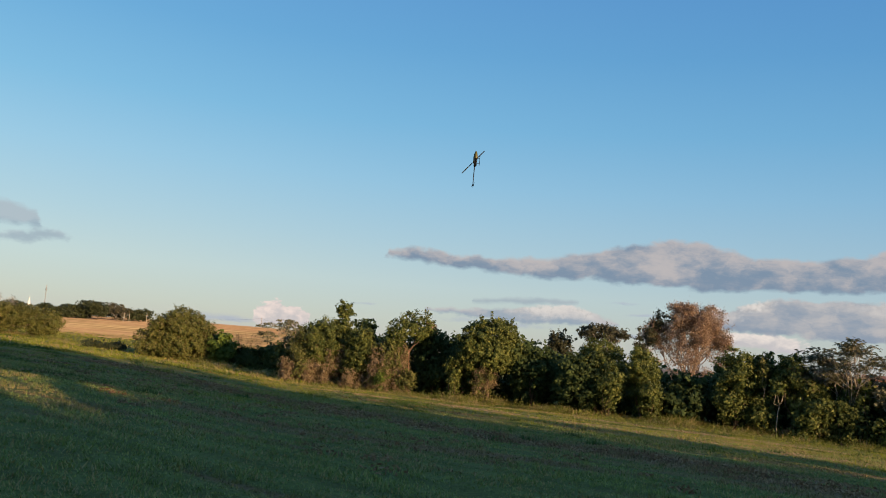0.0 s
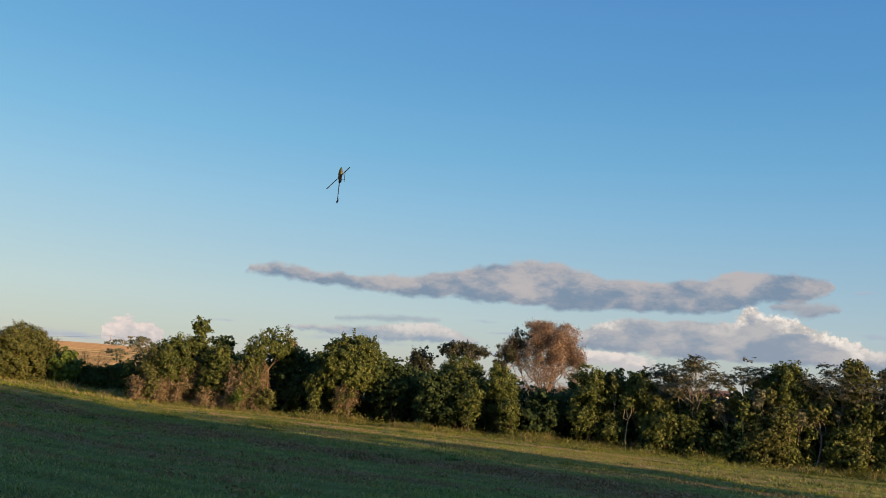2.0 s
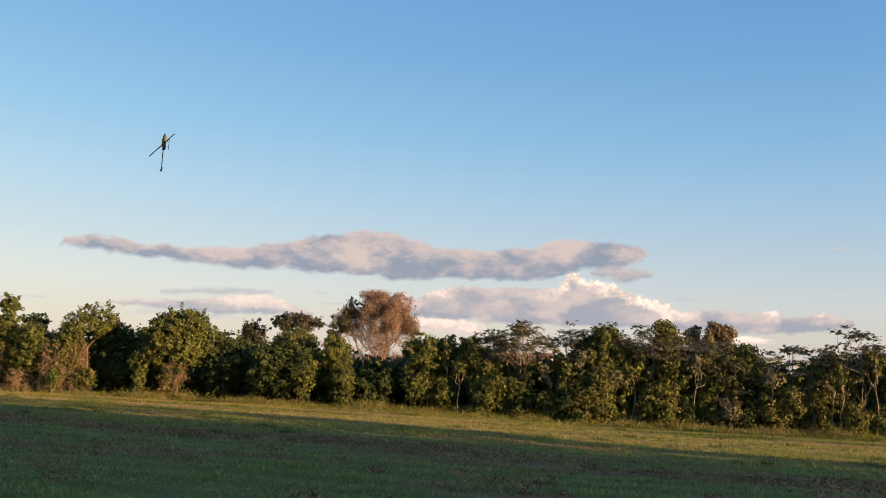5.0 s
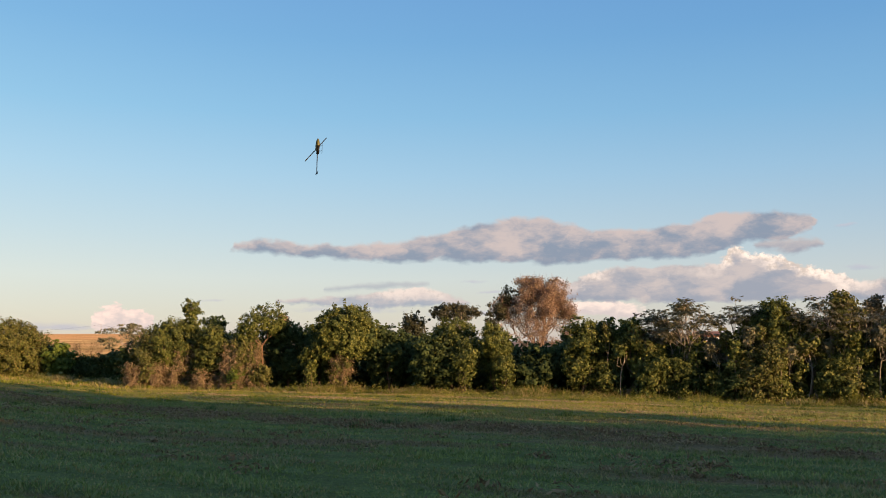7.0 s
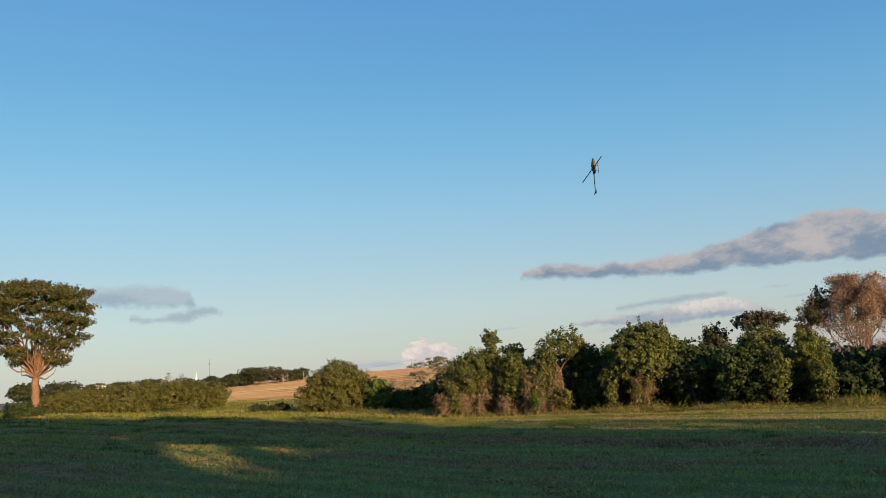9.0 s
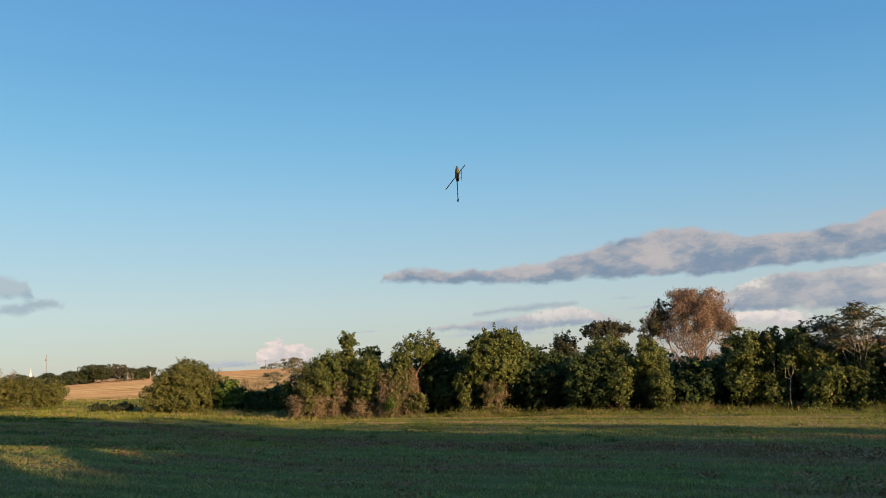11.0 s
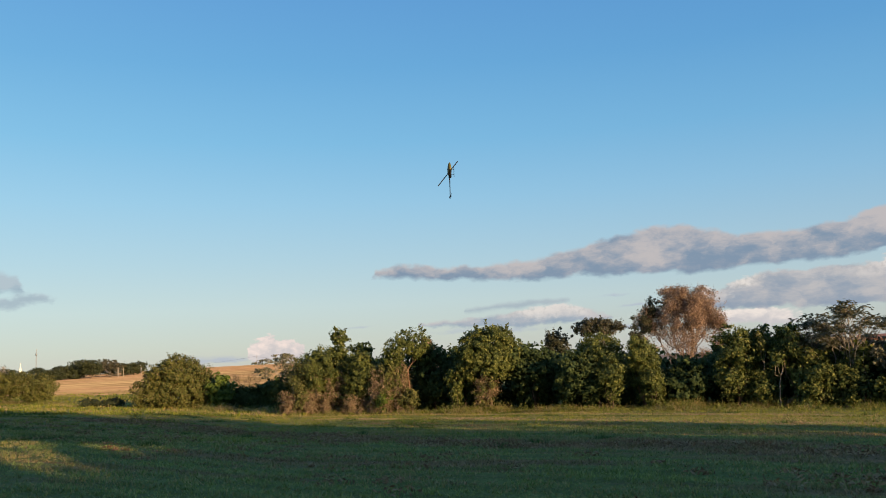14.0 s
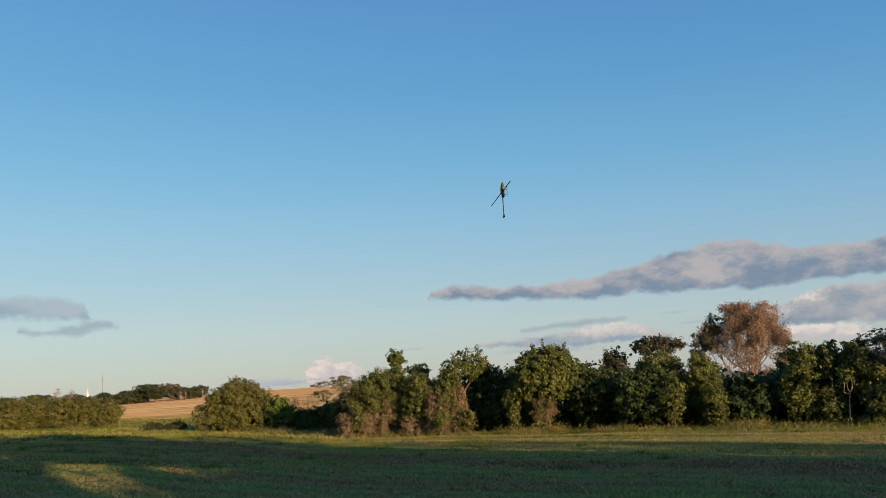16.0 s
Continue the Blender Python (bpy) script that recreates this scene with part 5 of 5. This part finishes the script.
def pole(bearing, off, top, label):
    x, y = spot(bearing, off)
    z = ground_at(x, y)
    h = EYE + off * math.tan(radians(top)) - z
    t = thing("utility_pole", (x, y, z - 0.2), label, "pole", "utility poles on the ridge", turn=radians(bearing))
    v, f = tubes([[(0, 0, 0, 0.15), (0, 0, h, 0.11)]], 8)
    sheet("post", v, f, PAINT["pole"], t, smooth=True)
    bm = bmesh.new()
    box(bm, -0.55, 0.55, -0.23, -0.13, h - 0.65, h - 0.53)
    part("crossarm", bm, PAINT["pole"], t, smooth=False)
    return x, y, z + h - 0.6


heads = [pole(b, off, top, "pale wooden utility pole on the far field") for b, off, top in
         [(20.9, 400, 0.55), (20.6, 405, 0.5), (19.55, 410, 0.55), (12.3, 540, 0.95), (11.0, 545, 1.0)]]
for a, b in zip(heads[2:], heads[3:]):
    s = np.linspace(0, 1, 9)[:, None]
    p = np.array(a) + (np.array(b) - np.array(a)) * s
    p[:, 2] -= 4 * 1.5 * (s * (1 - s))[:, 0]
    v, f = tubes([np.concatenate([p, np.full((9, 1), 0.025)], 1)], 4)
    tagged(sheet("power_line", v, f, PAINT["dark"]), "thin dark overhead wire between utility poles", "wire", "overhead wires")

x, y = spot(25.6, 520)
mast = thing("radio_mast", (x, y, ground_at(x, y) - 0.2), "thin steel radio mast on the ridge", "mast")
h = EYE + 520 * math.tan(radians(1.86)) - ground_at(x, y)
legs = [(0.26 * math.cos(a), 0.26 * math.sin(a)) for a in (0, 2.1, 4.2)]
for lx, ly in legs:
    v, f = tubes([[(lx, ly, 0, 0.06), (lx * 0.5, ly * 0.5, h, 0.045)]], 5)
    sheet("leg", v, f, PAINT["steel"], mast)
for k in range(12):
    z0, z1 = h * k / 12, h * (k + 1) / 12
    a, b = legs[k % 3], legs[(k + 1) % 3]
    s0, s1 = 1 - 0.5 * k / 12, 1 - 0.5 * (k + 1) / 12
    v, f = tubes([[(a[0] * s0, a[1] * s0, z0, 0.06), (b[0] * s1, b[1] * s1, z1, 0.06)]], 4)
    sheet("brace", v, f, PAINT["steel"], mast)
bm = bmesh.new()
box(bm, -0.35, 0.35, -0.3, 0.3, h * 0.8, h * 0.86)
part("antenna", bm, PAINT["steel"], mast)

x, y = spot(26.45, 500)
tower = thing("church_tower", (x, y, ground_at(x, y) - 0.2), "small white church tower with a thin spire", "tower", turn=radians(26))
h = EYE + 500 * math.tan(radians(0.72)) - ground_at(x, y)
bm = bmesh.new()
box(bm, -0.6, 0.6, -0.6, 0.6, 0, h)
part("wall", bm, PAINT["white"], tower, smooth=False)
bm = bmesh.new()
bmesh.ops.create_cone(bm, segments=8, radius1=0.35, radius2=0.05, depth=3.2, matrix=Matrix.Translation((0, 0, h + 1.55)))
part("spire", bm, PAINT["white"], tower, smooth=False)


# ---------- model helicopter, nose up in the air ----------
def helicopter():
    x, y = spot(-1.2, 30.0)
    at = Matrix.Translation((x, y, EYE + 30.0 * math.tan(radians(12.8)))) @ Matrix.Rotation(radians(-72), 4, "Z") @ Matrix.Rotation(radians(-88), 4, "Y")
    t = thing("model_helicopter", (0, 0, 0), "yellow and black radio-controlled helicopter flying nose up", "helicopter")
    t.matrix_world = at
    yellow, black, grey = plain("yellow_canopy", (0.1, 0.088, 0.016), 0.5, grain=20), plain("carbon_black", (0.009, 0.009, 0.01), 0.6, spec=0.2), plain("blade_grey", (0.014, 0.014, 0.016), 0.9, spec=0.1)
    bm = bmesh.new()
    rings = [(0.38, 0.012, 0.0), (0.33, 0.05, 0.0), (0.24, 0.082, 0.005), (0.12, 0.1, 0.015), (0.0, 0.09, 0.02), (-0.08, 0.055, 0.03), (-0.14, 0.03, 0.04)]
    prev = None
    for cx, r, cz in rings:
        ring = [bm.verts.new((cx, 0.75 * r * math.cos(a), cz + 1.15 * r * math.sin(a))) for a in np.linspace(0, 2 * math.pi, 14, endpoint=False)]
        if prev:
            for i in range(14):
                bm.faces.new((prev[i], prev[(i + 1) % 14], ring[(i + 1) % 14], ring[i]))
        else:
            bm.faces.new(ring)
        prev = ring
    bm.faces.new(prev[::-1])
    bmesh.ops.recalc_face_normals(bm, faces=bm.faces)
    part("canopy", bm, yellow, t, "yellow canopy")
    bm = bmesh.new()
    box(bm, -0.2, 0.12, -0.035, 0.035, -0.1, 0.06)
    bmesh.ops.bevel(bm, geom=bm.edges[:], offset=0.012, segments=2, affect="EDGES")
    part("frame", bm, black, t)
    v, f = tubes([[(-0.14, 0, 0.03, 0.02), (-0.88, 0, 0.035, 0.014)]], 8)
    sheet("tail_boom", v, f, black, t, smooth=True)
    bm = bmesh.new()
    vs = [(-0.82, 0.0), (-0.9, 0.0), (-0.95, 0.12), (-0.9, 0.12)], [(-0.82, 0.0), (-0.9, 0.0), (-0.93, -0.1), (-0.89, -0.1)]
    for poly in vs:
        for s in (1, -1):
            bm.faces.new([bm.verts.new((px, s * 0.006, 0.03 + pz)) for px, pz in poly][::s])
    part("tail_fin", bm, black, t, smooth=False)
    for a in (0.6, 0.6 + math.pi):
        bm = bmesh.new()
        box(bm, 0.012, 0.11, 0.0, 0.006, -0.012, 0.012)
        bmesh.ops.transform(bm, matrix=Matrix.Translation((-0.87, 0.026, 0.035)) @ Matrix.Rotation(a, 4, "Y"), verts=bm.verts)
        part("tail_blade", bm, grey, t, smooth=False)
    v, f = tubes([[(0, 0, 0.08, 0.012), (0, 0, 0.22, 0.012)]], 8)
    sheet("mast", v, f, black, t)
    bm = bmesh.new()
    box(bm, -0.05, 0.05, -0.02, 0.02, 0.19, 0.225)
    bmesh.ops.bevel(bm, geom=bm.edges[:], offset=0.006, segments=2, affect="EDGES")
    part("rotor_head", bm, black, t)
    for a in (0.7, 0.7 + math.pi):
        bm = bmesh.new()
        box(bm, 0.06, 0.62, -0.017, 0.017, -0.003, 0.003)
        bmesh.ops.transform(bm, matrix=Matrix.Translation((0, 0, 0.207)) @ Matrix.Rotation(a, 4, "Z") @ Matrix.Rotation(0.1, 4, "X"), verts=bm.verts)
        part("rotor_blade", bm, grey, t, smooth=False)
    for s in (-1, 1):
        v, f = tubes([[(0.2, s * 0.1, -0.17, 0.008), (0.17, s * 0.1, -0.19, 0.009), (-0.16, s * 0.1, -0.19, 0.009), (-0.2, s * 0.1, -0.185, 0.008)]], 7)
        sheet("skid", v, f, black, t, smooth=True)
    for cx in (0.08, -0.1):
        v, f = tubes([[(cx, -0.1, -0.19, 0.008), (cx, -0.06, -0.12, 0.008), (cx, 0, -0.1, 0.008), (cx, 0.06, -0.12, 0.008), (cx, 0.1, -0.19, 0.008)]], 6)
        sheet("strut", v, f, black, t, smooth=True)


helicopter()

# ---------- grass, weeds and hay ----------
STUBBLE = stubble_material()
BLADE = blade_material("mown_grass_blade", (0.2, 0.25, 0.064), (0.37, 0.42, 0.115), (0.42, 0.33, 0.13), 0.19, True)
WEED = blade_material("tall_weed_blade", (0.12, 0.15, 0.026), (0.25, 0.255, 0.055), (0.44, 0.32, 0.165), 0.2)
# grass of the sunlit strip, with the sun's gold put into its colour
LOW = blade_material("low_grass_blade", (0.2, 0.225, 0.024), (0.33, 0.33, 0.045), (0.42, 0.3, 0.14), 0.12, streaks=(0.065, 0.105, 0.016))
HAY = blade_material("cut_hay", (0.18, 0.095, 0.042), (0.37, 0.225, 0.11), (0.45, 0.3, 0.155), 0.2)


def blades(name, rng, x, y, tall, wide, lean, mat, label, category, per):
    """Tufts of leaning blades, one triangle each, as one mesh."""
    n = len(x)
    z = lie(x, y) - 0.01
    foot = np.stack([x, y, z], 1)[:, None] + np.concatenate([rng.normal(0, 0.03, (n, per, 2)), np.zeros((n, per, 1))], 2) * (1 + 4 * tall[:, None, None])
    a = rng.uniform(0, 2 * np.pi, (n, per))
    way = np.stack([np.cos(a), np.sin(a), np.zeros_like(a)], -1)
    side = np.stack([-np.sin(a), np.cos(a), np.zeros_like(a)], -1)
    hgt = tall[:, None] * rng.uniform(0.5, 1.15, (n, per))
    w = wide[:, None] * rng.uniform(0.6, 1.3, (n, per))
    tip = foot + way * (hgt * lean * rng.uniform(0.2, 1.5, (n, per)))[..., None] + np.stack([0 * hgt, 0 * hgt, hgt], -1)
    blade = np.stack([foot - side * w[..., None] * 0.55, foot + side * w[..., None] * 0.55, tip], 2)
    v = blade.reshape(-1, 3)
    ob = sheet(name, v, np.arange(len(v)).reshape(-1, 3), mat)
    return tagged(ob, label, category, kind="stuff")


def wedge(rng, n, r0, r1, b0, b1, power=2.0):
    r = (r0 ** power + (r1 ** power - r0 ** power) * rng.random(n)) ** (1 / power)
    a = np.radians(rng.uniform(b0, b1, n))
    return -np.sin(a) * r, np.cos(a) * r, r


rng = np.random.default_rng(9)
x, y, r = wedge(rng, 60000, 5.0, 40.0, -52, 44, 0.9)
sx, sy = spot(-42.05, 12.75)
keep = np.hypot(x - sx * 0.96, y - sy * 0.96) > 0.6
x, y, r = x[keep], y[keep], r[keep]
tuft = np.array([noise.noise((a * 0.7, c * 0.7, 1.0)) for a, c in zip(x, y)])
blades("mown_grass", rng, x, y, (0.035 + 0.0009 * r + 0.03 * rng.random(len(x))) * (1 + 0.9 * tuft).clip(0.35, 1.6), 0.012 + 0.001 * r, 1.0, BLADE, "short mown green grass over the field", "grass", 4)

x, y, r = wedge(rng, 50000, 29.0, 66.0, -52, 40, 2.0)
tuft = np.array([noise.noise((a * 0.35, c * 0.35, 2.0)) for a, c in zip(x, y)])
blades("low_grass", rng, x, y, (0.055 + 0.07 * rng.random(len(x)) ** 2) * (1 + 1.4 * tuft).clip(0.6, 2.0), 0.024 + 0.02 * rng.random(len(x)), 1.1, LOW, "sunlit yellow-green grass with dry streaks near the wood", "grass", 4)

# hay lies in broken rows along the wood
n = 46000
along = rng.uniform(-26, 46, n)
row = rng.choice([20.3, 14.6, 25.5, 11.0, 31.0], n, p=[0.6, 0.14, 0.06, 0.14, 0.06])
across = row + 0.27 * along.clip(-3, None) + rng.normal(0, 0.9, n) + 0.7 * np.sin(along * 0.17 + row)
x, y = 0.5 * across - 0.866 * along, 0.866 * across + 0.5 * along
lumps = np.array([noise.noise((a * 0.3, c * 0.75, 3.0)) + 0.6 * noise.noise((a * 1.3, c * 1.3, 8.0)) for a, c in zip(along, across)]) + rng.normal(0, 0.06, n)
keep = lumps > np.where(np.abs(row - 20.3) < 1, 0.02, 0.28)
x, y, heap = x[keep], y[keep], lumps[keep]
r = np.hypot(x, y)
blades("cut_hay", rng, x, y, 0.02 + 0.06 * rng.random(len(x)) * (0.3 + 2.2 * heap).clip(0.3, 1.9), 0.012 + 0.0009 * r, 1.5, HAY, "brown cut hay lying in broken rows", "hay", 4)

# paler straw in two lines nearer the wood
n = 15000
along = rng.uniform(-24, 34, n)
row = rng.choice([34.6, 42.3], n)
across = row + 0.27 * along.clip(-3, None) + rng.normal(0, 0.55, n) + 0.6 * np.sin(along * 0.21 + row)
x, y = 0.5 * across - 0.866 * along, 0.866 * across + 0.5 * along
keep = np.array([noise.noise((a * 0.16, c * 0.6, 6.0)) + 0.5 * noise.noise((a * 0.9, c * 1.5, 2.0)) for a, c in zip(along, across)]) > -0.15
x, y = x[keep], y[keep]
blades("dry_straw", rng, x, y, 0.03 + 0.07 * rng.random(len(x)), 0.035 + 0.02 * rng.random(len(x)), 1.4, blade_material("pale_straw", (0.3, 0.2, 0.105), (0.45, 0.32, 0.18), (0.5, 0.37, 0.22), 0.2), "pale dry straw in thin lines along the wood", "hay", 3)

# clods of cut hay heaped along the rows
n, k = 900, 40
along = rng.uniform(-24, 44, n)
row = rng.choice([20.3, 14.6, 11.0, 17.0], n, p=[0.66, 0.16, 0.1, 0.08])
across = row + 0.27 * along.clip(-3, None) + rng.normal(0, 0.8, n) + 0.7 * np.sin(along * 0.17 + row)
ok = np.array([noise.noise((a * 0.25, c * 0.6, 9.0)) for a, c in zip(along, across)]) > -0.1
along, across = along[ok], across[ok]
n = len(along)
x, y = 0.5 * across - 0.866 * along, 0.866 * across + 0.5 * along
wide = rng.uniform(0.15, 0.85, n) ** 1.2
d = rng.normal(0, 1, (n, k, 3))
d /= np.linalg.norm(d, axis=2)[..., None]
d[..., 2] = np.abs(d[..., 2])
at = np.stack([x, y, lie(x, y)], 1)[:, None] + d * (rng.random((n, k, 1)) ** 0.4) * np.stack([wide, wide, 0.06 + 0.24 * wide * rng.random(n)], 1)[:, None]
v, f = leaves(rng, at.reshape(-1, 3), d.reshape(-1, 3), np.full(n * k, 0.042), 3.2)
tagged(sheet("hay_clods", v, f, HAY), "dark brown clods of cut hay on the mown grass", "hay", kind="stuff")

# weeds along the foot of the wood, in clumps and in drifts of tall grass
n = 1900
b = rng.uniform(-54, 38, n)
e = np.interp(b, BEARINGS, EDGE)
r = e - 0.2 - 5.0 * rng.random(n) ** 1.8
x, y = -np.sin(np.radians(b)) * r, np.cos(np.radians(b)) * r
size = (0.1 + 0.5 * rng.random(n) ** 2.0) * np.clip(1.1 - (e - r) / 7, 0.25, 1.1) * (0.8 + 1.3 * np.array([noise.noise((p * 0.33, q * 0.33, 0)) for p, q in zip(x, y)])).clip(0.25, 1.7)
k = 24
d = rng.normal(0, 1, (n, k, 3))
d /= np.linalg.norm(d, axis=2)[..., None]
at = np.stack([x, y, lie(x, y)], 1)[:, None] + np.abs(d) * np.sign(d * (1, 1, 0) + (0, 0, 1)) * (rng.random((n, k, 1)) ** 0.5) * np.stack([size * 1.2, size * 1.2, size * 1.5], 1)[:, None]
v, f = leaves(rng, at.reshape(-1, 3), (d + (0, 0, 0.6)).reshape(-1, 3), np.repeat(0.035 + 0.05 * size, k), 2.2)
tagged(sheet("leafy_weeds", v, f, LEAF["weed"]), "bushy yellow-green weeds along the wood", "weeds", kind="stuff")
n = 30000
b = rng.uniform(-54, 38, n)
e = np.interp(b, BEARINGS, EDGE)
r = e + 0.4 - 5.0 * rng.random(n) ** 1.5
x, y = -np.sin(np.radians(b)) * r, np.cos(np.radians(b)) * r
patch = np.array([noise.noise((p * 0.3, q * 0.3, 4.0)) + 0.5 * noise.noise((p * 0.9, q * 0.9, 7.0)) for p, q in zip(x, y)])
keep = patch + rng.normal(0, 0.1, n) > -0.02 + 0.1 * (e - r - 1.0)
tall = (0.14 + 0.36 * rng.random(n) ** 1.5) * (0.9 + 1.5 * patch).clip(0.35, 1.8) * np.clip(1.15 - (e - r) / 6, 0.3, 1.1)
blades("tall_weeds", rng, x[keep], y[keep], tall[keep], np.full(int(keep.sum()), 0.036), 1.3, WEED, "drifts of tall yellow-green and dry grass along the wood", "weeds", 5)

# rough grass in front of the hedge and round bush
x, y, r = wedge(rng, 18000, 62, 178, 9, 40, 1.0)
blades("rough_grass", rng, x, y, 0.1 + 0.22 * rng.random(len(x)) ** 2, 0.06 + 0.0006 * r, 1.1, LOW, "rough yellowish grass round the hedge", "grass", 4)

# scattered leafy weeds in the open field
cx, cy, cr = wedge(rng, 80, 24, 60, -50, 36, 1.8)
n = 45
x = np.repeat(cx, n) + rng.normal(0, 0.16, 80 * n)
y = np.repeat(cy, n) + rng.normal(0, 0.16, 80 * n)
blades("field_weeds", rng, x, y, 0.06 + 0.2 * rng.random(len(x)) ** 1.5, np.full(len(x), 0.03), 0.9, blade_material("leafy_weed", (0.05, 0.09, 0.02), (0.13, 0.18, 0.04), (0.2, 0.19, 0.06), 0.1), "small leafy weeds scattered in the grass", "weeds", 3)

# rows of dry stubble along the far slope
x, y, r = wedge(rng, 11000, 150, 560, 8, 28, 1.7)
keep = r > 165 + 14 * np.sin(x * 0.05) + 8 * rng.normal(0, 1, len(r))
x, y, r = x[keep], y[keep], r[keep]
turn = np.arctan2(y, x) + math.pi / 2 + rng.normal(0.12, 0.06, len(x))
half = np.stack([np.cos(turn), np.sin(turn)], 1) * rng.uniform(1.5, 6.0, (len(x), 1))
ends = [np.stack([x, y], 1) - half, np.stack([x, y], 1) + half]
low = [np.concatenate([e, lie(e[:, 0], e[:, 1])[:, None] - 0.03], 1) for e in ends]
rise = np.stack([0 * x, 0 * x, 0.1 + 0.0002 * r + 0.06 * rng.random(len(x))], 1)
v = np.stack([low[0], low[1], low[1] + rise, low[0] + rise], 1).reshape(-1, 3)
tagged(sheet("dry_stubble", v, np.arange(len(v)).reshape(-1, 4), STUBBLE), "rows of dry tan stubble on the far slope", "stubble", kind="stuff")

# a pale dry stalk and a scrap of white plastic in the grass
x, y = spot(29.0, 24.0)
stalk = thing("dry_stalk", (x, y, ground_at(x, y)), "pale dry plant stalk standing in the mown grass", "stalk")
v, f = tubes([[(0, 0, -0.02, 0.012), (0.03, 0, 0.18, 0.011), (0.06, 0, 0.36, 0.009), (0.08, 0, 0.44, 0.004)]], 6)
sheet("stem", v, f, BARK["pale"], stalk, smooth=True)
v, f = leaves(np.random.default_rng(3), np.array([(0.05, 0, 0.3), (0.08, 0, 0.4), (-0.06, 0, 0.12)]), np.array([(0, -1, 0.2)] * 3), np.array([0.09, 0.07, 0.08]), 2.0)
sheet("leaf", v, f, BARK["pale"], stalk)

x, y = spot(-42.05, 12.75)
scrap = thing("plastic_scrap", (x, y, ground_at(x, y) + 0.03), "crumpled strip of white plastic lying in the grass", "litter", turn=radians(-42))
u = np.linspace(-0.2, 0.2, 16)
rows_v = []
for k, yy in enumerate((-0.04, 0.0, 0.04)):
    rows_v.append(np.stack([u, yy + 0.03 * np.sin(u * 19 + k), 0.045 + 0.012 * np.sin(u * 26 + k * 1.7) + 0.01 * np.cos(u * 61 + k)], 1))
v = np.concatenate(rows_v)
f = [(k * 16 + i, k * 16 + i + 1, (k + 1) * 16 + i + 1, (k + 1) * 16 + i) for k in range(2) for i in range(15)]
strip = sheet("strip", v, f, plain("white_plastic", (0.62, 0.62, 0.6), 0.5), scrap, smooth=True)
strip.modifiers.new("thickness", "SOLIDIFY").thickness = 0.006
